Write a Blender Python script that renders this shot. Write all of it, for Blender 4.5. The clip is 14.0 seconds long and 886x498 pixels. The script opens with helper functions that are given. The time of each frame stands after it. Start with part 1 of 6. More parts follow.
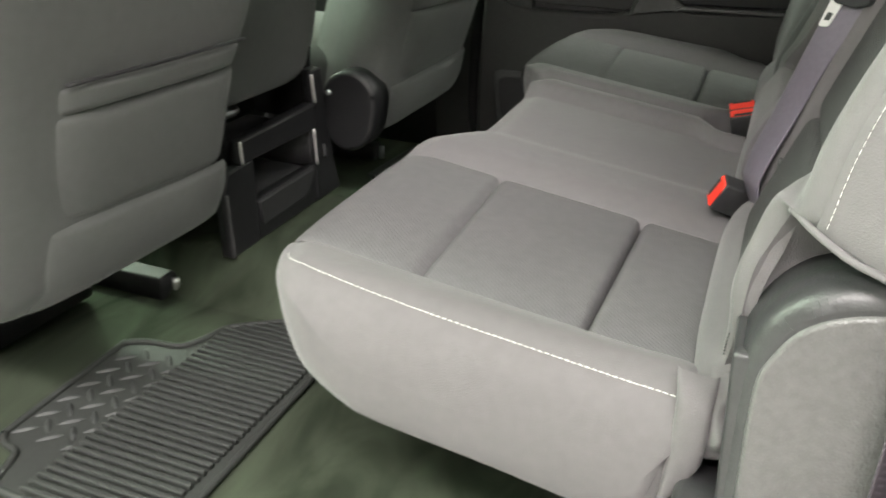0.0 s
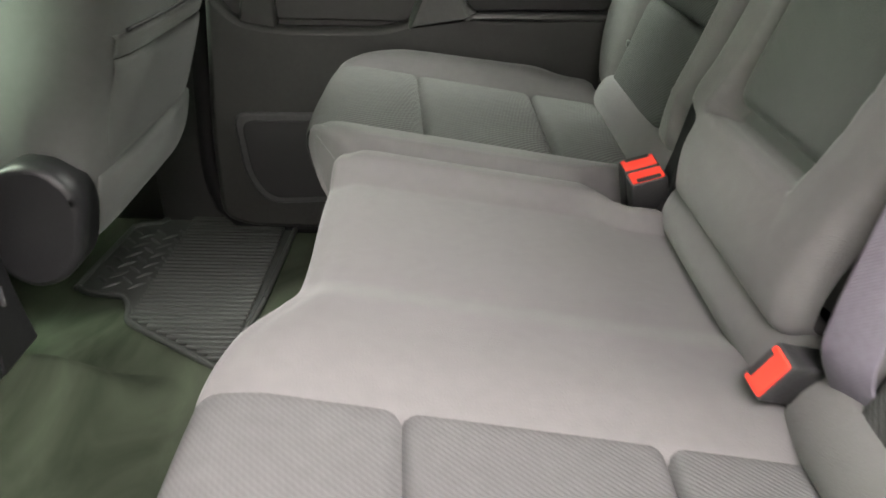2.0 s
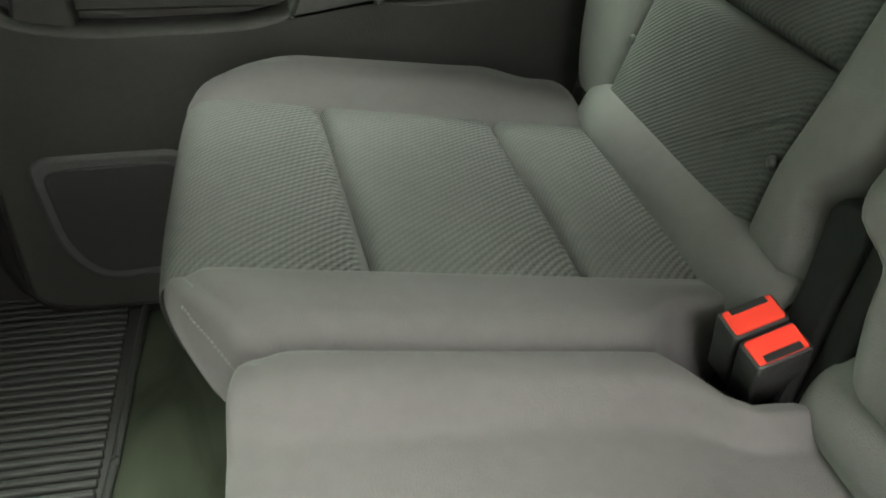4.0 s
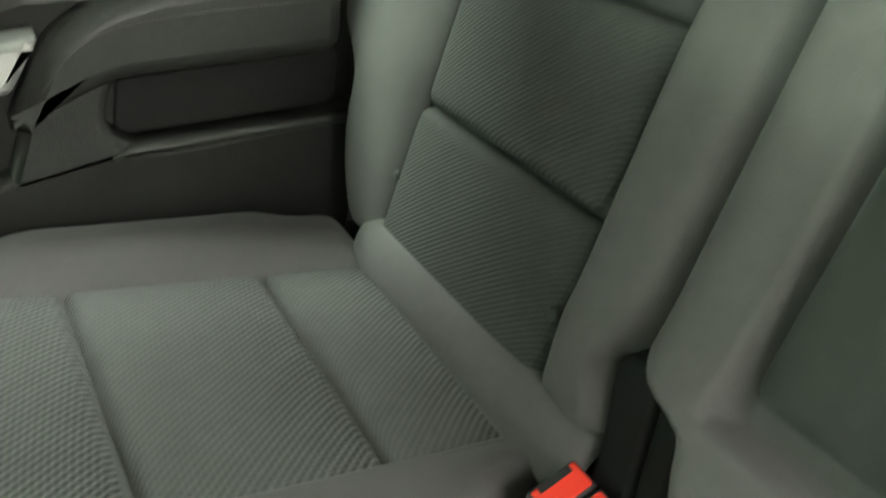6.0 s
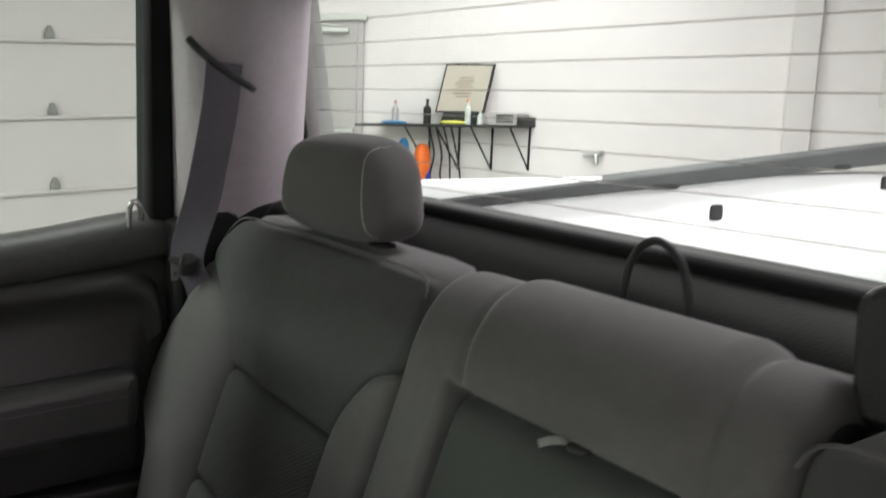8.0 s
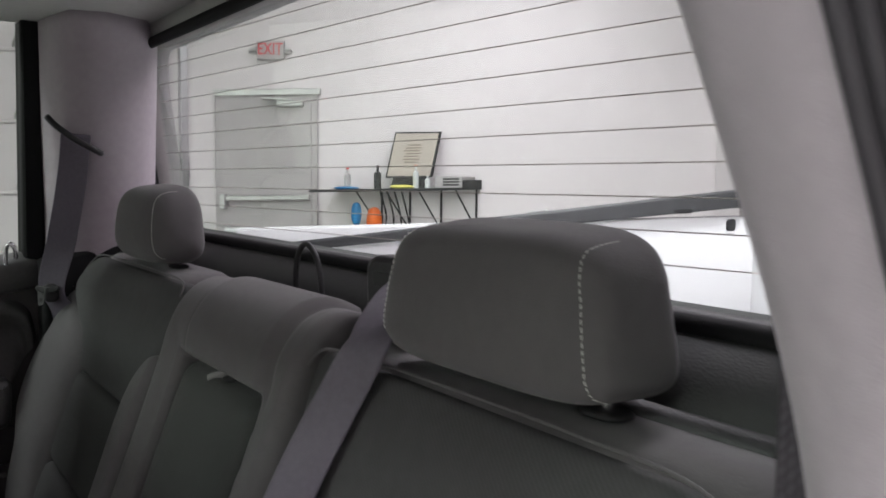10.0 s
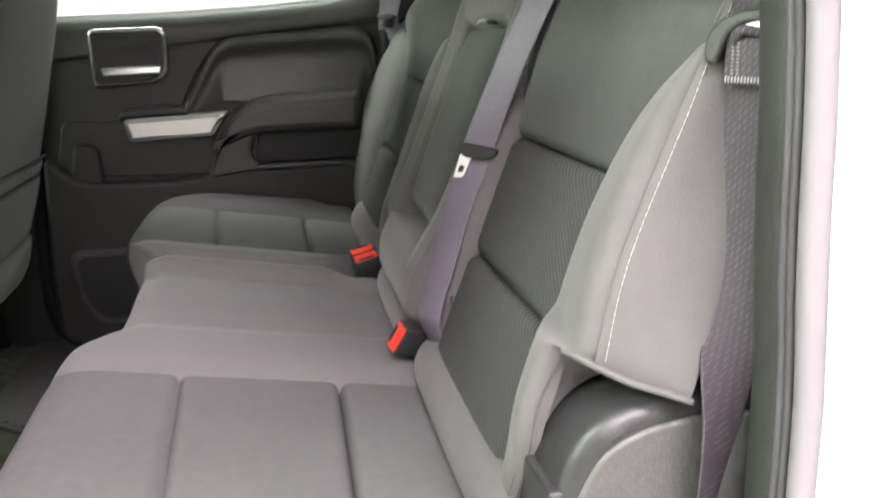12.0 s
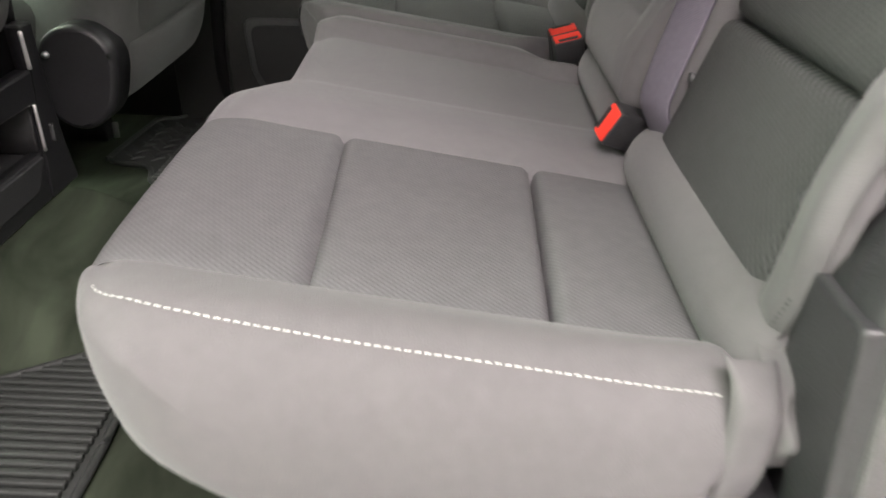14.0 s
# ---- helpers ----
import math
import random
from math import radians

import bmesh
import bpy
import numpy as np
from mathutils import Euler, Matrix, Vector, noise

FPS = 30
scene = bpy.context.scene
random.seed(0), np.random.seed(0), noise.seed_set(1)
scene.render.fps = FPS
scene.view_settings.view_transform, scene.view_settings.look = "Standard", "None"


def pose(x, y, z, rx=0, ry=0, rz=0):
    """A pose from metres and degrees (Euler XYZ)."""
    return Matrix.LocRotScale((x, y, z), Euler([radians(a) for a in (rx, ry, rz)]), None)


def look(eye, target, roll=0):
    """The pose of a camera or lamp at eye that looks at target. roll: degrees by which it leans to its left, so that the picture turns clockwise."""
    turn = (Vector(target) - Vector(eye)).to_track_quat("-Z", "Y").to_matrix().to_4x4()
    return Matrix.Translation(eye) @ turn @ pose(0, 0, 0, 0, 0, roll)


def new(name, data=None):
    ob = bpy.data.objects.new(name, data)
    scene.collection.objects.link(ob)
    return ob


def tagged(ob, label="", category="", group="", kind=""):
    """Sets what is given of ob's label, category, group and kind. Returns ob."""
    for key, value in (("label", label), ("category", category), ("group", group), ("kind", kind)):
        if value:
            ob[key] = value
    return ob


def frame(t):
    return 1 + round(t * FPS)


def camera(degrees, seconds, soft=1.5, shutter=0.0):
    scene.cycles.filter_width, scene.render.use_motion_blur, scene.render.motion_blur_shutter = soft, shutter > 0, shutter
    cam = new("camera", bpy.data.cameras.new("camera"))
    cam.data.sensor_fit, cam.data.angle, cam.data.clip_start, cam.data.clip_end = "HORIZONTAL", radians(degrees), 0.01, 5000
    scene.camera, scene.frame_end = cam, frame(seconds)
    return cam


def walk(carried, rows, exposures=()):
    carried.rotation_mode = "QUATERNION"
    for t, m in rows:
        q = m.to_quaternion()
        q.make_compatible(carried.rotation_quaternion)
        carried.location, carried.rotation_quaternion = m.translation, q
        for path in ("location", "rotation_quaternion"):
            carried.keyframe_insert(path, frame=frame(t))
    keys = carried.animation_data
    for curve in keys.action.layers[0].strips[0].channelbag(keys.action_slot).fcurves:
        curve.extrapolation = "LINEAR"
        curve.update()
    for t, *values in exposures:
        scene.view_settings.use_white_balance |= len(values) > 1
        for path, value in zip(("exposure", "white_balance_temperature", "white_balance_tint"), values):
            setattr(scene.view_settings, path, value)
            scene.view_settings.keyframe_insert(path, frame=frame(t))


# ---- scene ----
cam = camera(56.6, 14.0, 1.7, 0.4)
PATH = [
    (0, (0.475, -0.626, 0.761), (-0.186, 1.061, -0.085), 1.5),
    (0.5, (0.413, -0.511, 0.735), (-0.047, 1.245, -0.105), 2.6),
    (1, (0.319, -0.39, 0.748), (0.042, 1.404, -0.091), 2.5),
    (1.5, (0.237, -0.265, 0.754), (0.17, 1.543, -0.098), 2.8),
    (2, (0.176, -0.089, 0.742), (0.205, 1.709, -0.134), 1.6),
    (2.2, (0.162, -0.029, 0.74), (0.221, 1.757, -0.158), 1.2),
    (4.3, (0.097, 0.516, 0.765), (0.539, 2.114, -0.355), 2.8),
    (4.5, (0.098, 0.535, 0.761), (0.592, 2.116, -0.36), 3.0),
    (5, (0.115, 0.569, 0.757), (0.74, 2.126, -0.33), 2.8),
    (5.5, (0.134, 0.585, 0.778), (0.863, 2.108, -0.294), 2.3),
    (6, (0.142, 0.564, 0.83), (0.993, 2.087, -0.149), 2.5),
    (6.5, (0.148, 0.501, 0.891), (1.124, 2.069, 0.124), 2.7),
    (7, (0.146, 0.431, 0.943), (1.208, 2.018, 0.349), 2.6),
    (7.5, (0.166, 0.331, 1.008), (1.272, 1.934, 0.55), 2.3),
    (8, (0.182, 0.224, 1.055), (1.318, 1.838, 0.729), 2.2),
    (8.2, (0.19, 0.186, 1.063), (1.334, 1.805, 0.801), 2.3),
    (10.3, (0.284, -0.303, 1.018), (1.438, 1.323, 0.854), 0.5),
    (10.5, (0.288, -0.322, 0.981), (1.428, 1.313, 0.822), 0.5),
    (11, (0.293, -0.38, 0.876), (1.247, 1.372, 0.734), 0.6),
    (11.5, (0.285, -0.496, 0.808), (0.883, 1.378, 0.445), 0.2),
    (12, (0.29, -0.604, 0.789), (0.675, 1.29, 0.275), -0.0),
    (12.5, (0.28, -0.655, 0.751), (0.507, 1.225, 0.107), 0.0),
    (13, (0.274, -0.665, 0.716), (0.383, 1.172, -0.069), 0.3),
    (13.5, (0.282, -0.612, 0.702), (0.307, 1.191, -0.163), 1.2),
    (14, (0.268, -0.423, 0.659), (0.261, 1.362, -0.244), 2.3),
]
EXPOSURES = ((0.0, 1.3, 6650, -7), (0.5, 1.5, 6650, -6), (1.0, 1.65, 6650, -4), (2.2, 2.05, 6700, -4), (4.3, 1.95, 6750, -16), (5.5, 1.9, 6750, -19), (6.5, 1.7, 6650, -6), (7.0, 1.7, 6700, 2), (7.5, 1.25, 6650, 7), (8.0, 0.05, 6450, 9), (8.2, -0.3, 6400, 10), (10.3, -0.35, 6250, 17), (10.8, -0.2, 6300, 15), (11.6, 1.25, 6450, 7), (12.0, 1.4, 6500, 5), (12.5, 1.25, 6600, 5), (13.0, 1.2, 6600, 3), (14.0, 1.25, 6650, 1))
walk(cam, [(t, look(eye, target, roll)) for t, eye, target, roll in PATH], EXPOSURES)

DESK = (1.55, 3.35, 0.88)
# unseen lamps, added and tuned to light each part of the cab
LAMPS = ((0.35, -2.3, 185, 0.5), (0.2, -5.6, 100, 0.5), (2.2, -2.7, 70, 0.5), (-3.2, -1.2, 140, 0.5), (-3.2, 2.4, 190, 0.5), (-8.3, 0.7, 1050, 7.0), (0.2, 2.45, 55, 0.5), (2.4, 0.7, 135, 0.5), (3.6, 4.2, 75, 0.5))

from mathutils.bvhtree import BVHTree
from mathutils.geometry import tessellate_polygon

# ---- light ----
world = bpy.data.worlds.new("garage_air")
scene.world = world
world.use_nodes = True
world.node_tree.nodes["Background"].inputs[0].default_value = (0.9, 0.95, 1.0, 1)
world.node_tree.nodes["Background"].inputs[1].default_value = 0.15


def unseen_lamp(x, y, z, power, sx, sy):
    data = bpy.data.lights.new("unseen_light", "AREA")
    data.shape, data.size, data.size_y, data.energy = "RECTANGLE", sx, sy, power
    data.color = (1.0, 0.86, 0.935) if y < -2 else ((0.87, 1.0, 0.855) if x < 0 else (1.0, 0.955, 0.965))     # tint set by side, for a pink, green or warm cast
    ob = new("unseen_light", data)
    ob.location = (x, y, z)
    return ob


for lx, ly, lp, lw in LAMPS:
    unseen_lamp(lx, ly, 3.25, lp, 2.4 if lw < 1 else 1.2, lw)


# ---- materials ----
def make(name, colour, rough=0.8, metal=0.0, spec=0.5):
    m = bpy.data.materials.new(name)
    m.use_nodes = True
    b = m.node_tree.nodes["Principled BSDF"]
    b.inputs["Base Color"].default_value = (*colour, 1)
    b.inputs["Roughness"].default_value = rough
    b.inputs["Metallic"].default_value = metal
    b.inputs["Specular IOR Level"].default_value = spec
    return m


def node(m, kind, **values):
    n = m.node_tree.nodes.new(kind)
    for key, value in values.items():
        n.inputs[key].default_value = value
    return n


def wire(m, a, b):
    m.node_tree.links.new(a, b)


def mottled(m, colour, low, high, scale, detail=4.0):
    """Colour that wanders between low and high times its base over two scales."""
    b = m.node_tree.nodes["Principled BSDF"]
    co = node(m, "ShaderNodeTexCoord")
    n1, n2 = node(m, "ShaderNodeTexNoise", Scale=scale, Detail=detail), node(m, "ShaderNodeTexNoise", Scale=scale * 14, Detail=2.0)
    wire(m, co.outputs["Object"], n1.inputs["Vector"])
    wire(m, co.outputs["Object"], n2.inputs["Vector"])
    add = node(m, "ShaderNodeMath")
    add.operation = "ADD"
    wire(m, n1.outputs["Fac"], add.inputs[0])
    wire(m, n2.outputs["Fac"], add.inputs[1])
    ramp = node(m, "ShaderNodeMapRange")
    ramp.inputs["From Min"].default_value, ramp.inputs["From Max"].default_value = 0.7, 1.3
    ramp.inputs["To Min"].default_value, ramp.inputs["To Max"].default_value = low, high
    wire(m, add.outputs[0], ramp.inputs["Value"])
    mul = node(m, "ShaderNodeVectorMath")
    mul.operation = "SCALE"
    mul.inputs[0].default_value = colour
    wire(m, ramp.outputs[0], mul.inputs["Scale"])
    wire(m, mul.outputs[0], b.inputs["Base Color"])
    return m, co, mul


def bumped(m, height, strength, distance):
    b = m.node_tree.nodes["Principled BSDF"]
    bump = node(m, "ShaderNodeBump", Strength=strength, Distance=distance)
    wire(m, height, bump.inputs["Height"])
    wire(m, bump.outputs[0], b.inputs["Normal"])


def maths(m, op, a, b=None):
    n = node(m, "ShaderNodeMath")
    n.operation = op
    for k, v in enumerate((a, b)):
        if v is None:
            continue
        if isinstance(v, (int, float)):
            n.inputs[k].default_value = v
        else:
            wire(m, v, n.inputs[k])
    return n.outputs[0]


def cloth(name, colour):
    """Plain knitted seat cloth."""
    m = make(name, colour, 0.92, 0, 0.15)
    m.node_tree.nodes["Principled BSDF"].inputs["Sheen Weight"].default_value = 0.15
    m.node_tree.nodes["Principled BSDF"].inputs["Sheen Roughness"].default_value = 0.4
    m, co, _ = mottled(m, colour, 0.95, 1.05, 5)
    n = node(m, "ShaderNodeTexNoise", Scale=650.0, Detail=3.0)
    wire(m, co.outputs["Object"], n.inputs["Vector"])
    bumped(m, n.outputs["Fac"], 0.5, 0.0009)
    return m


def weave(name, colour, pitch_a, pitch_b, depth, relief, slant, light_fade=()):
    """Insert cloth woven in slanting rows of ribs, each about as long as a grain of rice."""
    m = make(name, colour, 0.9, 0, 0.2)
    m, co, mul = mottled(m, colour, 0.93, 1.07, 5)
    sep = node(m, "ShaderNodeSeparateXYZ")
    wire(m, co.outputs["Object"], sep.inputs[0])
    along = maths(m, "ADD", sep.outputs[0], sep.outputs[2])
    skew = maths(m, "MULTIPLY", sep.outputs[1], slant)
    sa = maths(m, "SINE", maths(m, "MULTIPLY", maths(m, "ADD", along, skew), 2 * math.pi / pitch_a))
    sb = maths(m, "SINE", maths(m, "MULTIPLY", maths(m, "SUBTRACT", along, skew), 2 * math.pi / pitch_b))
    h = maths(m, "MULTIPLY", sa, maths(m, "ADD", maths(m, "MULTIPLY", sb, 0.35), 0.65))
    if light_fade:
        # contrast fades towards the front of each pad, standing in for frontal light
        keep = None
        for lo, hi in zip(light_fade, light_fade[1:]):
            u = maths(m, "MULTIPLY", maths(m, "SUBTRACT", sep.outputs[0], lo), 1 / (hi - lo))
            u = maths(m, "MULTIPLY", maths(m, "MULTIPLY", u, u), maths(m, "MULTIPLY", maths(m, "GREATER_THAN", u, 0.0), maths(m, "LESS_THAN", u, 1.0)))
            keep = u if keep is None else maths(m, "ADD", keep, u)
        h = maths(m, "MULTIPLY", h, maths(m, "ADD", maths(m, "MULTIPLY", keep, 0.85), 0.25))
    bumped(m, h, relief, 0.0012)
    tone = maths(m, "ADD", maths(m, "MULTIPLY", h, depth), 1.0)
    mul2 = node(m, "ShaderNodeVectorMath")
    mul2.operation = "SCALE"
    wire(m, mul.outputs[0], mul2.inputs[0])
    wire(m, tone, mul2.inputs["Scale"])
    wire(m, mul2.outputs[0], m.node_tree.nodes["Principled BSDF"].inputs["Base Color"])
    return m


def grained(name, colour, rough=0.5, scale=420.0, strength=0.35):
    """Moulded plastic with a leather grain."""
    m = make(name, colour, rough, 0, 0.4)
    m, co, _ = mottled(m, colour, 0.88, 1.12, 9)
    v = node(m, "ShaderNodeTexVoronoi", Scale=scale)
    wire(m, co.outputs["Object"], v.inputs["Vector"])
    bumped(m, v.outputs["Distance"], strength, 0.0008)
    return m


def pile(name, colour):
    """Short carpet pile with brushed patches."""
    m = make(name, colour, 1.0, 0, 0.05)
    co, stretch, tone = node(m, "ShaderNodeTexCoord"), node(m, "ShaderNodeVectorMath"), node(m, "ShaderNodeVectorMath")
    stretch.operation, stretch.inputs[1].default_value, tone.operation, tone.inputs[0].default_value = "MULTIPLY", (9.0, 3.5, 6.0), "SCALE", colour
    wire(m, co.outputs["Object"], stretch.inputs[0])
    brushed = node(m, "ShaderNodeTexNoise", Scale=1.0, Detail=5.0, Distortion=0.8)
    wire(m, stretch.outputs[0], brushed.inputs["Vector"])
    ramp = node(m, "ShaderNodeMapRange")
    for key, v in (("From Min", 0.32), ("From Max", 0.68), ("To Min", 0.55), ("To Max", 1.6)):
        ramp.inputs[key].default_value = v
    wire(m, brushed.outputs["Fac"], ramp.inputs["Value"])
    wire(m, ramp.outputs[0], tone.inputs["Scale"])
    wire(m, tone.outputs[0], m.node_tree.nodes["Principled BSDF"].inputs["Base Color"])
    n = node(m, "ShaderNodeTexNoise", Scale=700.0, Detail=3.0)
    wire(m, co.outputs["Object"], n.inputs["Vector"])
    bumped(m, n.outputs["Fac"], 0.9, 0.002)
    return m


def webbing(name, colour):
    m = make(name, colour, 0.55, 0, 0.4)
    m, co, _ = mottled(m, colour, 0.9, 1.1, 12)
    sep = node(m, "ShaderNodeSeparateXYZ")
    wire(m, co.outputs["Object"], sep.inputs[0])
    s = maths(m, "SINE", maths(m, "MULTIPLY", maths(m, "ADD", sep.outputs[2], sep.outputs[1]), 2 * math.pi / 0.0035))
    bumped(m, s, 0.2, 0.0005)
    return m


CLOTH = cloth("seat_cloth", (0.107, 0.102, 0.104))
WEAVE = weave("insert_weave", (0.094, 0.092, 0.094), 0.0060, 0.0090, 0.12, 0.22, 1.0)             # near seat: weak contrast stands in for frontal light
FARWEAVE = weave("raking_light_insert_weave", (0.088, 0.089, 0.087), 0.0076, 0.0096, 0.66, 0.9, -1.0, (-0.06, 0.154, 0.347, 0.475))      # far seat: strong contrast stands in for raking light
# back weaves: tone and contrast carry the light or shade on each
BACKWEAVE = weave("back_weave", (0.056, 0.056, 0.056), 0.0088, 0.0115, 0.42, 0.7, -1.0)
TOPWEAVE = weave("upper_back_weave", (0.066, 0.066, 0.066), 0.0058, 0.0080, 0.06, 0.12, -1.0)     # upper backs: lighter and smoother, standing in for stronger light there
FARBACKWEAVE = weave("far_back_lit_weave", (0.060, 0.061, 0.060), 0.0078, 0.0096, 0.26, 0.4, 1.0)
ARMCLOTH = cloth("armrest_cloth", (0.049, 0.052, 0.049))
CONSOLE = grained("console_plastic", (0.014, 0.014, 0.015), 0.4)
FRONTCLOTH = cloth("front_seat_cloth", (0.086, 0.089, 0.085))
PLASTIC = grained("black_plastic", (0.028, 0.028, 0.029), 0.45)
TRIM = grained("grey_trim", (0.055, 0.055, 0.056), 0.5, 500.0)
DOORTRIM = grained("door_trim", (0.050, 0.051, 0.049), 0.36, 380.0, 0.25)
DOORBASE = grained("lower_door_plastic", (0.024, 0.0245, 0.023), 0.5, 380.0, 0.25)
DARKTRIM = grained("dark_trim", (0.015, 0.0155, 0.015), 0.6)
PILLAR = cloth("pillar_cloth", (0.385, 0.345, 0.373))
HEAD = cloth("headliner_cloth", (0.42, 0.41, 0.40))
CARPET = pile("floor_carpet", (0.037, 0.045, 0.031))
RUBBER = grained("mat_rubber", (0.030, 0.033, 0.030), 0.62, 300.0, 0.10)
RUBBER.node_tree.nodes["Principled BSDF"].inputs["Specular IOR Level"].default_value = 0.35
TREAD = grained("tread_rubber", (0.036, 0.039, 0.037), 0.6, 300.0, 0.1)
SEAL = make("seal_rubber", (0.0065, 0.0065, 0.007), 0.75, 0, 0.2)
THREAD = make("white_thread", (0.55, 0.54, 0.52), 0.7)
DTHREAD = make("dark_thread", (0.16, 0.16, 0.16), 0.8)
BELT = webbing("belt_webbing", (0.112, 0.100, 0.124))
JAMBSEAL = make("jamb_seal_rubber", (0.052, 0.047, 0.054), 0.6)
POSTTRIM = grained("post_trim", (0.026, 0.026, 0.025), 0.6)


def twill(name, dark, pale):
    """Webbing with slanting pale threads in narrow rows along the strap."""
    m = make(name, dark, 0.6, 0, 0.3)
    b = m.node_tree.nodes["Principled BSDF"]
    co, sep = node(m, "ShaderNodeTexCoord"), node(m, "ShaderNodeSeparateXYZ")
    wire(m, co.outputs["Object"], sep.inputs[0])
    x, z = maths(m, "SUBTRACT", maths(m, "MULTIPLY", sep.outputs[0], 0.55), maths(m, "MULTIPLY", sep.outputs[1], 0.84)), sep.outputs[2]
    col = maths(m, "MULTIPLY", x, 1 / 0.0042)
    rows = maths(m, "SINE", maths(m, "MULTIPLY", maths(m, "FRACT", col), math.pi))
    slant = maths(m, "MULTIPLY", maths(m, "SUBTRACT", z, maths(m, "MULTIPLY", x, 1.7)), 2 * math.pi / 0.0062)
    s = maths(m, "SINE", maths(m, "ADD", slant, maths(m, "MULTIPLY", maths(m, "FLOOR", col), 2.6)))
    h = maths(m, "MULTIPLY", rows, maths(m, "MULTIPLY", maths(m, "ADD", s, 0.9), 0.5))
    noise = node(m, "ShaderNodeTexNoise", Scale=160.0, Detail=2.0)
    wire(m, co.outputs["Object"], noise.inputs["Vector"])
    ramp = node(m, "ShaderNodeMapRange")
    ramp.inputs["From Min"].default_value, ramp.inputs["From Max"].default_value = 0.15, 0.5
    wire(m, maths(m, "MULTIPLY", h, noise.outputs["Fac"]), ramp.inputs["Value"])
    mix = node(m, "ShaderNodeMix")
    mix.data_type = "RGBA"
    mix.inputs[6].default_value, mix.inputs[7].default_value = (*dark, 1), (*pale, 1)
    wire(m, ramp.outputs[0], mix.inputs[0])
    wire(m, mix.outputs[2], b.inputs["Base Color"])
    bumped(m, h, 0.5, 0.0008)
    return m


# belt webbing darkened: the pillar's shade on it is in the colour
SHADEBELT = twill("shaded_twill_webbing", (0.046, 0.040, 0.047), (0.088, 0.078, 0.090))
SHADEBELT.node_tree.nodes["Principled BSDF"].inputs["Specular IOR Level"].default_value = 0.15
RED = make("red_plastic", (0.75, 0.045, 0.03), 0.6, 0, 0.25)
CHROME = make("chrome", (0.85, 0.86, 0.87), 0.18, 1.0)
STEEL = make("brushed_steel", (0.62, 0.62, 0.62), 0.38, 1.0)
BLADE = make("tongue_steel", (0.78, 0.78, 0.77), 0.35, 0.5)
SATIN = make("satin_silver", (0.62, 0.61, 0.6), 0.42, 0.6)
PAINT = make("white_car_paint", (0.80, 0.80, 0.80), 0.25)
# the cab's white paint greyed, with the jamb's shade in the colour
SHADEPAINT = make("shaded_jamb_paint", (0.178, 0.158, 0.178), 0.45)
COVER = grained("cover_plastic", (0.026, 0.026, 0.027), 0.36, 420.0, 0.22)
# lighter copy of the cover plastic; light on the flat face is painted in
LITCOVER = grained("lit_cover_face", (0.078, 0.076, 0.076), 0.38, 380.0, 0.6)
WALL = make("garage_wall_paint", (0.83, 0.772, 0.785), 0.7)
mottled(WALL, (0.83, 0.772, 0.785), 0.95, 1.04, 0.8)
DOORWHITE = make("garage_door_paint", (0.50, 0.465, 0.465), 0.5)
HINGE = make("galvanised_hinge", (0.22, 0.22, 0.21), 0.45, 0.4)
DAYLIGHT = make("frosted_window", (0.90, 0.92, 0.96), 0.3)
DAYLIGHT.node_tree.nodes["Principled BSDF"].inputs["Emission Color"].default_value = (0.93, 0.96, 1.0, 1)
DAYLIGHT.node_tree.nodes["Principled BSDF"].inputs["Emission Strength"].default_value = 1.4
CONCRETE = make("garage_concrete", (0.42, 0.42, 0.40), 0.6)
mottled(CONCRETE, (0.42, 0.42, 0.40), 0.8, 1.1, 1.5)
LINE = make("heater_line", (0.42, 0.39, 0.36), 0.6)
BLACK = make("matt_black", (0.015, 0.015, 0.016), 0.6)
GLASS = bpy.data.materials.new("pane_glass")
GLASS.use_nodes = True
gt = GLASS.node_tree
gt.nodes.clear()
g_out, g_mix, g_tr, g_gl = (gt.nodes.new("ShaderNode" + k) for k in ("OutputMaterial", "MixShader", "BsdfTransparent", "BsdfGlossy"))
g_lw, g_fr = gt.nodes.new("ShaderNodeLayerWeight"), gt.nodes.new("ShaderNodeMath")
g_lw.inputs["Blend"].default_value = 0.5
g_fr.operation, g_fr.inputs[1].default_value = "POWER", 4.0
gt.links.new(g_lw.outputs["Facing"], g_fr.inputs[0])
g_tr.inputs["Color"].default_value = (0.86, 0.90, 0.88, 1)
g_gl.inputs["Roughness"].default_value = 0.02
gt.links.new(g_fr.outputs[0], g_mix.inputs[0])
gt.links.new(g_tr.outputs[0], g_mix.inputs[1])
gt.links.new(g_gl.outputs[0], g_mix.inputs[2])
gt.links.new(g_mix.outputs[0], g_out.inputs[0])


# ---- mesh tools ----
def mesh(name, verts, faces, smooth=True):
    me = bpy.data.meshes.new(name)
    me.from_pydata([tuple(v) for v in verts], [], [tuple(f) for f in faces])
    me.update()
    bm = bmesh.new()
    bm.from_mesh(me)
    bmesh.ops.recalc_face_normals(bm, faces=bm.faces)
    bm.to_mesh(me)
    bm.free()
    for p in me.polygons:
        p.use_smooth = smooth
    return me


def thing(name, at, label, category, group="", kind=""):
    ob = new(name)
    ob.empty_display_size = 0.02
    ob.location = at
    return tagged(ob, label, category, group, kind)


def part(name, me, material, parent=None, label="", category="", group="", kind=""):
    ob = new(name, me)
    if material is not None and not me.materials:
        me.materials.append(material)
    if parent is not None:
        ob.parent = parent
        if parent.parent is None:
            ob.matrix_parent_inverse = Matrix.Translation(-parent.location)
    return tagged(ob, label, category, group, kind)


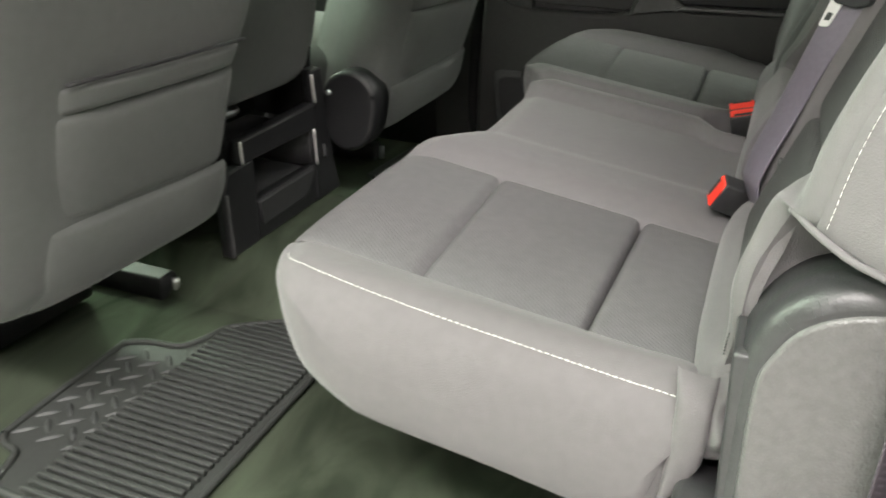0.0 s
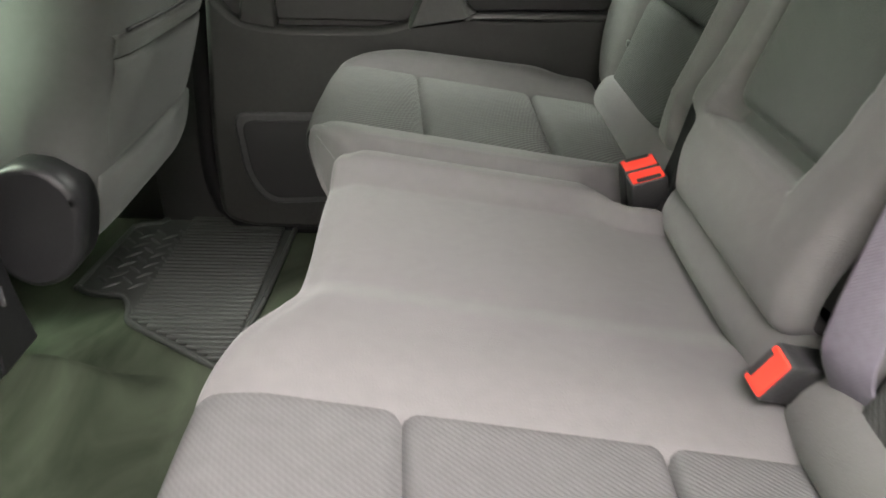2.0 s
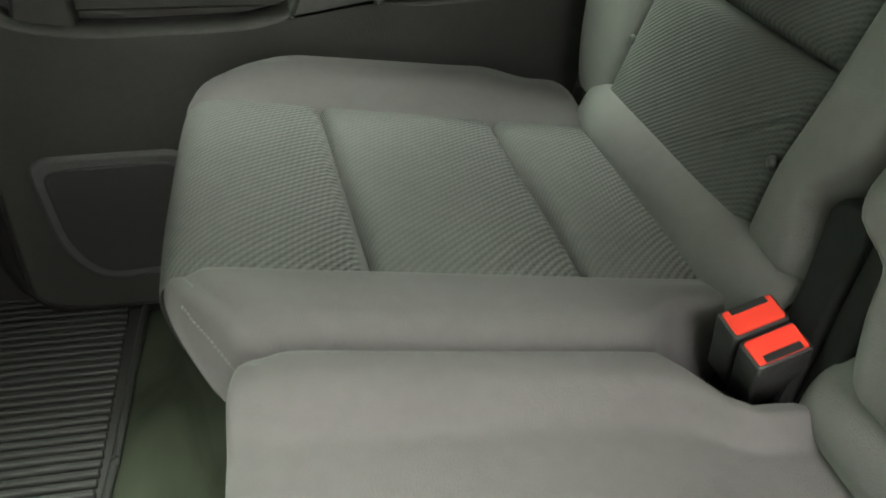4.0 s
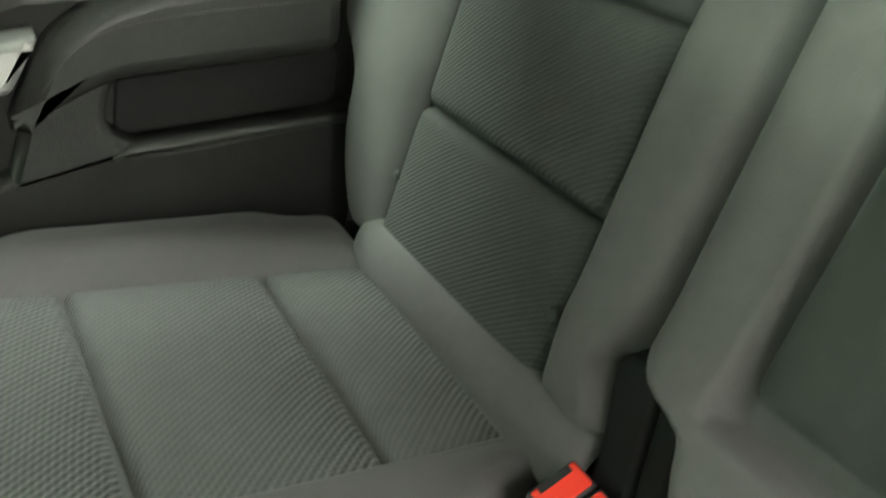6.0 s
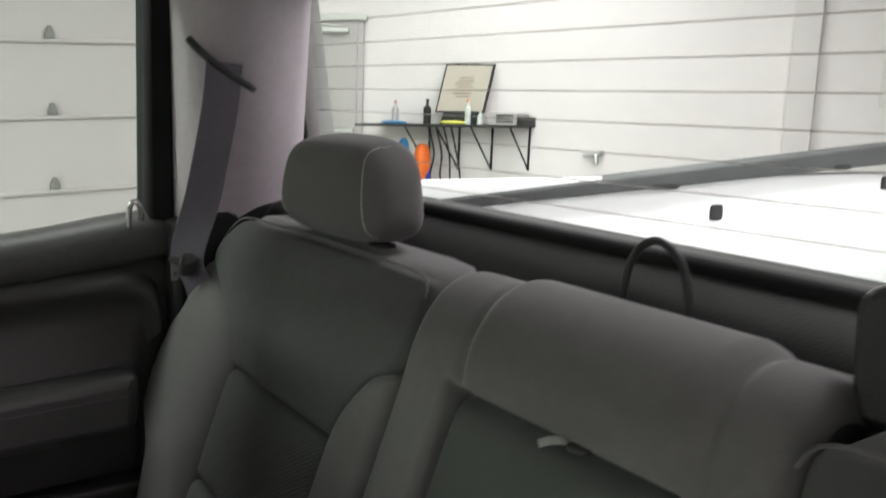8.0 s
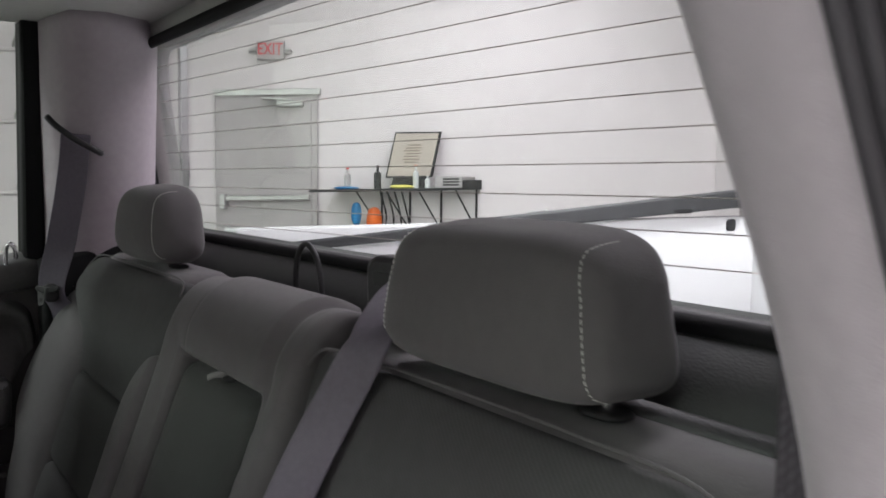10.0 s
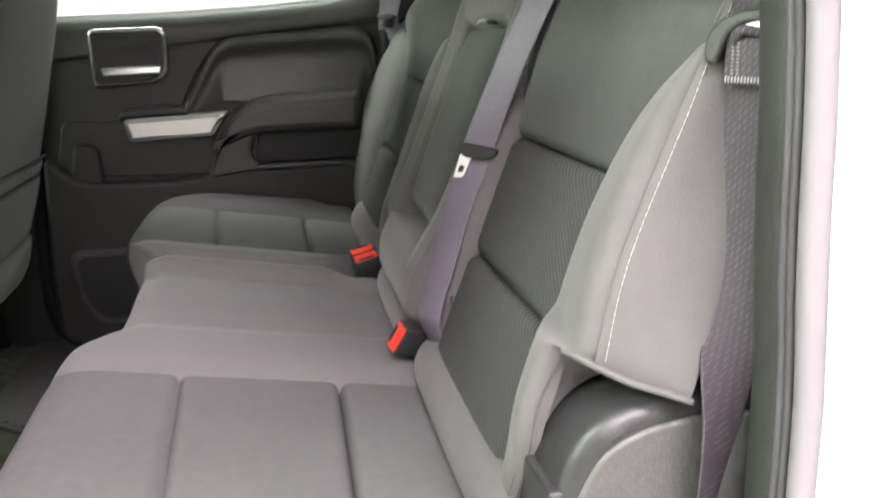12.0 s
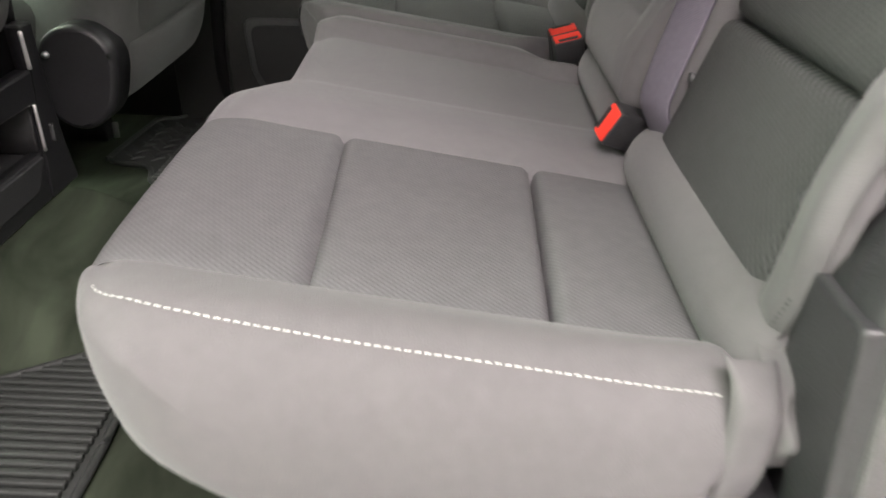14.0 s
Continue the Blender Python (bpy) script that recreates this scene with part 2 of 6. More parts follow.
def curve(points, n):
    """n points along a smooth line through the given points (Catmull-Rom)."""
    p = [Vector(q) for q in points]
    if len(p) == 1:
        return p * n
    if len(p) == 2:
        return [p[0].lerp(p[1], k / (n - 1)) for k in range(n)]
    out = []
    for k in range(n):
        s = k / (n - 1) * (len(p) - 1)
        i = min(int(s), len(p) - 2)
        f = s - i
        a, b, c, d = p[max(i - 1, 0)], p[i], p[i + 1], p[min(i + 2, len(p) - 1)]
        out.append(0.5 * (2 * b + (c - a) * f + (2 * a - 5 * b + 4 * c - d) * f * f + (3 * b - a - 3 * c + d) * f ** 3))
    return out


def grid_mesh(name, rows, closed_rows=False, caps=False, smooth=True):
    """Quads between rows of equally many points; closed_rows joins each row's ends; caps closes the first and last row."""
    nr, nc = len(rows), len(rows[0])
    verts = [v for r in rows for v in r]
    faces = []
    for i in range(nr - 1):
        for j in range(nc if closed_rows else nc - 1):
            k = (j + 1) % nc
            faces.append((i * nc + j, i * nc + k, (i + 1) * nc + k, (i + 1) * nc + j))
    if caps:
        faces.append(tuple(range(nc)))
        faces.append(tuple((nr - 1) * nc + j for j in range(nc)))
    return mesh(name, verts, faces, smooth)


def pad(name, left, right, out, crown=0.006, roll=0.014, drop=0.02, nu=26, nv=26, sag=None, side=None):
    """An upholstered panel between two edge lines: crowned in the middle, rolled down along all four sides."""
    L, R = curve(left, nv), curve(right, nv)
    out = Vector(out).normalized()
    rows = []
    for j in range(nv):
        # finer towards the ends
        row = []
        w = (R[j] - L[j]).length
        dv = min(sum((L[k + 1] - L[k]).length for k in range(j)), sum((L[k + 1] - L[k]).length for k in range(j, nv - 1)))
        for i in range(nu):
            u = 0.5 - 0.5 * math.cos(math.pi * i / (nu - 1))
            p = L[j].lerp(R[j], u)
            v = j / (nv - 1)
            h = crown * (1 - (2 * u - 1) ** 4) * (1 - (2 * v - 1) ** 4)
            for d, ro, dr in ((min(u, 1 - u) * w, *(side or (roll, drop))), (dv, roll, drop)):
                if d < ro:
                    h -= dr * (1 - math.sqrt(max(0.0, 1 - (1 - d / ro) ** 2)))
            if sag:
                h += sag(u, v)
            row.append(p + out * h)
        rows.append(row)
    return grid_mesh(name, rows)


def even(points, n):
    """Points at even lengths along a smooth line."""
    fine = curve(points, max(60, n * 2))
    acc = [0.0]
    for a, b in zip(fine, fine[1:]):
        acc.append(acc[-1] + (b - a).length)
    res, k = [], 0
    for i in range(n):
        s = acc[-1] * i / (n - 1)
        while k < len(acc) - 2 and acc[k + 1] < s:
            k += 1
        f = (s - acc[k]) / max(1e-9, acc[k + 1] - acc[k])
        res.append(fine[k].lerp(fine[k + 1], f))
    return res


def tube(name, points, radius, n=40, sides=10, close=True):
    pts = even(points, n)
    rows = []
    for i, p in enumerate(pts):
        t = (pts[min(i + 1, n - 1)] - pts[max(i - 1, 0)]).normalized()
        a = t.cross(Vector((0.31, 0.57, 0.76))).normalized()
        b = t.cross(a)
        r = radius(i / (n - 1)) if callable(radius) else radius
        rows.append([p + (a * math.cos(2 * math.pi * k / sides) + b * math.sin(2 * math.pi * k / sides)) * r for k in range(sides)])
    return grid_mesh(name, rows, True, close)


def stitches(name, points, out, length=0.0050, gap=0.0014, width=0.00055, lift=0.0006):
    """A row of thread stitches along a line, all in one seam."""
    fine = curve(points, 120)
    total = sum((b - a).length for a, b in zip(fine, fine[1:]))
    n = max(2, int(total / (length + gap)))
    pts = even(points, n * 2)
    out = Vector(out).normalized()
    verts, faces = [], []
    for k in range(0, len(pts) - 1, 2):
        a, b = pts[k], pts[k + 1]
        d = (b - a).normalized()
        a, b = a, a + d * length
        s = d.cross(out).normalized() * width / 2
        base = len(verts)
        mid = (a + b) / 2
        for q, h, w in ((a, -0.3, 0.7), (a.lerp(mid, 0.45), 1.0, 1.0), (mid.lerp(b, 0.55), 1.0, 1.0), (b, -0.3, 0.7)):
            verts += [q - s * w - out * lift, q + out * lift * h, q + s * w - out * lift]
        for r in range(3):
            i = base + 3 * r
            faces += [(i, i + 1, i + 4, i + 3), (i + 1, i + 2, i + 5, i + 4)]
    return mesh(name, verts, faces)


def cling(points, meshes, n=60, lift=0.0006, closed=False, smooth=0):
    """The line through the points, laid down on the nearest of the meshes."""
    trees = [BVHTree.FromPolygons([v.co.copy() for v in me.vertices], [tuple(p.vertices) for p in me.polygons]) for me in meshes]
    res = []
    for p in even(points, n):
        best = min((t.find_nearest(p) for t in trees), key=lambda hit: hit[3])
        nrm = best[1] if closed or best[1].dot(p - best[0]) >= 0 or best[3] < 1e-5 else -best[1]
        res.append(best[0] + nrm * lift)
    for _ in range(smooth):
        res = [res[0]] + [(a + 2 * b + c) / 4 for a, b, c in zip(res, res[1:], res[2:])] + [res[-1]]
    return res


def ribbon(name, points, across, width, thick=0.0013, n=40):
    """A strap along a line; across gives its broad way, one for each point."""
    pts = curve(points, n)
    acr = curve(across, n)
    rows = []
    for i, p in enumerate(pts):
        t = (pts[min(i + 1, n - 1)] - pts[max(i - 1, 0)]).normalized()
        a = acr[i].normalized()
        a = (a - t * a.dot(t)).normalized()
        u = t.cross(a)
        w = width / 2
        row = []
        for x, h in ((-1, -0.4), (-0.97, 1), (-0.9, 0.75), (-0.3, 1), (0.3, 1), (0.9, 0.75), (0.97, 1), (1, -0.4), (0.9, -1), (-0.9, -1)):
            row.append(p + a * w * x + u * thick * h)
        rows.append(row)
    return grid_mesh(name, rows, True, True)


def outline(points, r, n=5):
    """A closed 2D outline with rounded corners."""
    out = []
    m = len(points)
    for i in range(m):
        p, a, b = Vector(points[i]), Vector(points[i - 1]), Vector(points[(i + 1) % m])
        rr = r[i] if isinstance(r, (list, tuple)) else r
        da, db = (a - p), (b - p)
        s = min(rr, da.length * 0.49, db.length * 0.49)
        p0, p1 = p + da.normalized() * s, p + db.normalized() * s
        for k in range(n):
            f = k / (n - 1)
            out.append((1 - f) ** 2 * p0 + 2 * f * (1 - f) * p + f * f * p1)
    return out


def plate(name, points, place, lo, hi, r=0.01, bevel=0.003):
    """A plate of the given 2D outline from depth lo to depth hi, edges eased at hi; place(a, b, depth) gives the point."""
    ol = outline(points, r)
    sgn = 1 if hi > lo else -1

    def inset(d):
        res = []
        m = len(ol)
        for i, p in enumerate(ol):
            t = (ol[(i + 1) % m] - ol[i - 1])
            t = t.normalized() if t.length > 1e-9 else Vector((1, 0))
            nrm = Vector((-t.y, t.x))
            res.append(p + nrm * d * turn)
        return res
    area = sum(ol[i - 1].x * ol[i].y - ol[i].x * ol[i - 1].y for i in range(len(ol)))
    turn = 1 if area > 0 else -1
    rows = []
    for d, h in ((0, lo), (0, hi - sgn * bevel), (bevel * 0.3, hi - sgn * bevel * 0.3), (bevel, hi)):
        rows.append([Vector(place(p.x, p.y, h)) for p in inset(d)])
    m = len(ol)
    flat = [(0, inset(0)), (3, inset(bevel))]
    verts = [v for r in rows for v in r]
    faces = [(i * m + j, i * m + (j + 1) % m, (i + 1) * m + (j + 1) % m, (i + 1) * m + j) for i in range(3) for j in range(m)]
    for r, pts in flat:
        for tri in tessellate_polygon([[Vector((p.x, p.y, 0)) for p in pts]]):
            faces.append(tuple(r * m + k for k in tri))
    me = mesh(name, verts, faces, False)
    for p in me.polygons:
        p.use_smooth = len(p.vertices) == 4
    return me


def box(name, x0, x1, y0, y1, z0, z1, bevel=0.004):
    return plate(name, [(x0, y0), (x1, y0), (x1, y1), (x0, y1)], lambda a, b, h: (a, b, h), z0, z1, bevel, bevel)


def rounded(name, centre, half, power=4.0, n=28, warp=None):
    """A soft block: a superellipsoid of the given half sizes."""
    rows = []
    e = 2.0 / power

    def f(x):
        return math.copysign(abs(x) ** e, x)
    for i in range(n + 1):
        a = -math.pi / 2 + math.pi * i / n
        row = []
        for j in range(2 * n):
            b = 2 * math.pi * j / (2 * n)
            v = Vector((f(math.cos(a)) * f(math.cos(b)), f(math.cos(a)) * f(math.sin(b)), f(math.sin(a))))
            if warp:
                v = warp(v)
            row.append(Vector(centre) + Vector((v.x * half[0], v.y * half[1], v.z * half[2])))
        rows.append(row)
    return grid_mesh(name, rows, True, False)


def lookup(table, y):
    """Smooth value of a table at y, with no overshoot between its entries."""
    n = len(table)
    if y <= table[0][0]:
        return table[0][1]
    if y >= table[-1][0]:
        return table[-1][1]
    slope = [(table[k + 1][1] - table[k][1]) / (table[k + 1][0] - table[k][0]) for k in range(n - 1)]
    tang = [slope[0]] + [2 * a * b / (a + b) if a * b > 0 else 0.0 for a, b in zip(slope, slope[1:])] + [slope[-1]]
    k = next(k for k in range(n - 1) if y <= table[k + 1][0])
    h = table[k + 1][0] - table[k][0]
    f = (y - table[k][0]) / h
    return ((1 + 2 * f) * (1 - f) ** 2 * table[k][1] + f * (1 - f) ** 2 * h * tang[k] + f * f * (3 - 2 * f) * table[k + 1][1] + f * f * (f - 1) * h * tang[k + 1])


# ---- the cab: floor, sides, roof ----
CY = 0.7025          # middle of the cab
def back_x(z):       # slope of the seat backs
    return 0.508 + 0.35 * (z - 0.447)


floor = part("floor", box("floor", -1.7, 0.85, -0.16, 1.56, -0.04, 0.0), CARPET, None, "dark olive-grey carpet on the cab floor", "floor", kind="structure")
rise = lambda v: min(1.0, max(0.0, v)) ** 2 * (3 - 2 * min(1.0, max(0.0, v)))
hump = [[Vector((-0.90 + 0.78 * i / 40, 0.45 + 0.54 * k / 30, -0.002 + 0.086 * rise((-0.16 + 0.90 - 0.78 * i / 40) / 0.22) * rise((0.26 - abs(0.45 + 0.54 * k / 30 - 0.72)) / 0.09))) for k in range(31)] for i in range(41)]
part("tunnel", grid_mesh("tunnel", hump), CARPET, floor, "carpeted hump along the middle of the floor")
part("door_sill", plate("door_sill", [(-0.21, -0.05), (-0.08, -0.05), (-0.08, 0.006), (-0.10, 0.012), (-0.19, 0.012), (-0.21, 0.0)], lambda a, b, h: (h, a, b), -0.45, 0.62, 0.004), PLASTIC, None,
            "black plastic sill plate along the open doorway", "sill", kind="structure")
part("ceiling", box("ceiling", -1.3, 0.86, -0.16, 1.57, 1.335, 1.40, 0.01), HEAD, None, "light grey cloth headliner", "ceiling", kind="structure")
rear = part("wall_rear", box("wall_rear", 0.82, 0.87, -0.2, 1.62, -0.04, 0.90), DARKTRIM, None, "dark rear cab wall behind the seat", "wall", kind="structure")
part("wall_front", box("wall_front", -1.75, -1.70, -0.2, 1.62, -0.04, 0.9), DARKTRIM, None, "dark panel closing the front of the cab", "wall", kind="structure")


def far_side():
    part("wall_far_front", box("wall_far_front", -1.70, -0.36, 1.555, 1.60, -0.04, 0.80), DARKTRIM, None, "dark trim of the closed front door", "wall", kind="structure")
    part("pillar_b_far", plate("pillar_b_far", [(-0.40, 0.0), (-0.27, 0.0), (-0.27, 0.80), (-0.33, 1.34), (-0.46, 1.34)], lambda a, b, h: (a, h, b), 1.60, 1.535, 0.02), DARKTRIM, None,
                "dark door pillar between the two far doors", "pillar", kind="structure")
    part("door_seal_far", tube("door_seal_far", [(-0.275, 1.525, 1.2), (-0.27, 1.525, 0.8), (-0.285, 1.525, 0.25), (-0.275, 1.52, 0.09), (-0.235, 1.515, 0.03), (-0.16, 1.515, 0.012), (0.5, 1.515, 0.012)], 0.020, 60), SEAL, None,
                "black rubber door seal round the far doorway", "seal", kind="structure")


far_side()


# ---- far rear door ----
def far_door():
    d = thing("rear_door", (0.15, 1.53, 0.02), "closed rear truck door with black moulded trim, armrest and window", "car door")
    put = lambda a, b, h: (a, h, b)
    # main panel with the belt line that rises to the rear
    panel = [(-0.262, 0.03), (-0.20, 0.012), (0.56, 0.012), (0.575, 0.40), (0.57, 0.83), (0.17, 0.772), (-0.26, 0.72), (-0.275, 0.2)]
    part("panel", plate("panel", panel, put, 1.60, 1.525, 0.03, 0.006), DOORBASE, d)
    # ledge under the window: a rounded shoulder over an upright face
    up = curve([(-0.28, 0.818, 0), (0.0, 0.830, 0), (0.17, 0.841, 0), (0.36, 0.858, 0), (0.53, 0.884, 0), (0.573, 0.876, 0)], 30)
    rows = []
    for q in up:
        zt, zb = q.y, 0.708 + 0.1287 * (q.x + 0.28)
        rows.append([Vector((q.x, y, z)) for y, z in ((1.60, zb), (1.60, zt - 0.004), (1.566, zt), (1.552, zt - 0.001), (1.534, zt - 0.008), (1.521, zt - 0.019), (1.513, zt - 0.032), (1.511, zt - 0.042), (1.5115, zb + 0.008), (1.515, zb + 0.001), (1.524, zb - 0.001))])
    part("window_ledge", grid_mesh("window_ledge", rows, True, True), DOORTRIM, d, "satin grey ledge under the window")
    # lower bolster of the trim, with the map pocket cut above it
    low = [(-0.262, 0.035), (-0.20, 0.014), (0.55, 0.014), (0.56, 0.47), (0.26, 0.455), (0.215, 0.50), (0.19, 0.515), (0.135, 0.45), (0.08, 0.432), (-0.11, 0.428), (-0.20, 0.44), (-0.255, 0.50), (-0.268, 0.2)]
    part("lower_panel", plate("lower_panel", low, put, 1.54, 1.488, 0.03, 0.012), DOORBASE, d, "black plastic lower door panel")
    part("map_pocket", plate("map_pocket", [(-0.235, 0.44), (0.13, 0.44), (0.20, 0.57), (-0.21, 0.578)], put, 1.53, 1.518, 0.02, 0.004), DOORBASE, d)
    part("cup_rest", plate("cup_rest", [(-0.20, 0.42), (-0.125, 0.42), (-0.13, 0.515), (-0.185, 0.525)], put, 1.53, 1.497, 0.015, 0.006), DOORBASE, d)
    # armrest
    part("armrest", plate("armrest", [(0.125, 0.495), (0.245, 0.545), (0.500, 0.552), (0.505, 0.650), (0.30, 0.640), (0.235, 0.624), (0.18, 0.590)], put, 1.535, 1.462, 0.025, 0.020), DOORTRIM, d)
    part("armrest_seam", stitches("armrest_seam", [(0.17, 1.461, 0.545), (0.25, 1.461, 0.602), (0.48, 1.461, 0.616)], (0, -1, 0), 0.003, 0.0012, 0.001, 0.0006), DTHREAD, d)
    # cubby under the armrest
    # dark trim at the back puts the recess's shade into the colour
    part("cubby", plate("cubby", [(0.235, 0.463), (0.51, 0.47), (0.52, 0.548), (0.25, 0.545)], put, 1.535, 1.522, 0.022, 0.004), DARKTRIM, d, "recessed cubby, its back darkened for shade")
    part("cubby_lip", plate("cubby_lip", [(0.225, 0.452), (0.54, 0.458), (0.54, 0.472), (0.245, 0.464)], put, 1.53, 1.478, 0.006, 0.005), DOORTRIM, d)
    part("cubby_end", plate("cubby_end", [(0.115, 0.425), (0.27, 0.452), (0.236, 0.468), (0.228, 0.50), (0.238, 0.533), (0.27, 0.553), (0.165, 0.548)], put, 1.54, 1.487, 0.014, 0.010), DOORTRIM, d)
    # upper recess with its raised arch
    arch = [(0.06, 1.507, 0.585), (0.09, 1.507, 0.615), (0.135, 1.506, 0.70), (0.17, 1.505, 0.745), (0.225, 1.505, 0.762), (0.40, 1.505, 0.775), (0.495, 1.505, 0.777), (0.535, 1.506, 0.755), (0.545, 1.507, 0.70)]
    rows = []
    for q in curve(arch, 64):
        spine = Vector((min(max(q.x, 0.17), 0.50), q.y, 0.622))
        away = (q - spine).normalized()
        row = [q + away * o + Vector((0, y - q.y, 0)) for o, y in ((0.024, 1.527), (0.019, 1.5225), (0.014, 1.514), (0.008, 1.5065), (0.001, 1.504))]
        for f, y in ((0.04, 1.5045), (0.08, 1.507), (0.13, 1.513), (0.19, 1.519), (0.27, 1.5225), (0.38, 1.522), (0.55, 1.518), (0.75, 1.513), (1.0, 1.507)):
            p = q.lerp(spine, f)
            row.append(Vector((p.x, y, p.z)))
        rows.append(row)
    part("upper_recess", grid_mesh("upper_recess", rows), DOORTRIM, d, "smoothly moulded elbow recess")
    # silver grip strip
    part("grip_strip", plate("grip_strip", [(-0.050, 0.530), (0.141, 0.541), (0.178, 0.597), (-0.063, 0.583)], put, 1.525, 1.466, 0.008, 0.01), SATIN, d, "satin silver grip strip")
    part("switch_panel", plate("switch_panel", [(-0.075, 0.584), (0.09, 0.592), (0.07, 0.612), (-0.065, 0.605)], put, 1.525, 1.48, 0.008, 0.006), PLASTIC, d)
    part("window_switch", plate("window_switch", [(-0.015, 0.604), (0.02, 0.605), (0.018, 0.616), (-0.012, 0.615)], put, 1.51, 1.486, 0.003, 0.003), PLASTIC, d)
    # release handle
    part("handle_bezel", plate("handle_bezel", [(-0.128, 0.655), (0.02, 0.668), (0.048, 0.692), (0.048, 0.785), (0.034, 0.798), (-0.130, 0.792)], put, 1.53, 1.500, 0.014, 0.008), make("dark_chrome", (0.55, 0.55, 0.56), 0.22, 0.95), d, "dark chrome edged handle bezel")
    part("bezel_face", plate("bezel_face", [(-0.120, 0.664), (0.016, 0.675), (0.040, 0.696), (0.040, 0.780), (0.028, 0.790), (-0.123, 0.784)], put, 1.52, 1.497, 0.012, 0.003), CONSOLE, d)
    part("handle_well", plate("handle_well", [(-0.098, 0.700), (0.012, 0.706), (0.014, 0.758), (-0.096, 0.752)], put, 1.52, 1.4945, 0.008, 0.001), BLACK, d)
    part("release_handle", plate("release_handle", [(-0.104, 0.680), (0.034, 0.688), (0.036, 0.712), (-0.104, 0.704)], put, 1.51, 1.482, 0.006, 0.006), CHROME, d, "bright chrome release handle")
    # speaker
    part("speaker_ring", plate("speaker_ring", [(-0.222, 0.265), (-0.02, 0.268), (-0.0, 0.08), (-0.16, 0.07), (-0.205, 0.13)], put, 1.50, 1.482, 0.03, 0.006), TRIM, d)
    part("speaker_grille", plate("speaker_grille", [(-0.205, 0.25), (-0.03, 0.253), (-0.012, 0.092), (-0.152, 0.084), (-0.19, 0.135)], put, 1.50, 1.4795, 0.028, 0.003), BLACK, d, "black speaker grille")
    # lock hook at the sill
    part("lock_knob", tube("lock_knob", [(0.505, 1.52, 0.862), (0.505, 1.515, 0.895), (0.512, 1.512, 0.905), (0.52, 1.512, 0.895), (0.522, 1.515, 0.875)], 0.0045, 20, 8), CHROME, d, "small chrome lock knob")
    # frame of the window
    part("window_frame", plate("window_frame", [(0.538, 0.86), (0.578, 0.868), (0.582, 1.34), (0.545, 1.34)], put, 1.60, 1.53, 0.004, 0.006), SEAL, d, "black rubber window channel")
    pane = part("pane", plate("pane", [(-0.28, 0.80), (0.17, 0.825), (0.36, 0.851), (0.54, 0.880), (0.546, 1.34), (-0.3, 1.34)], put, 1.572, 1.567, 0.002, 0.001), GLASS, d, "clear side window glass")
    pane.visible_shadow = False


far_door()


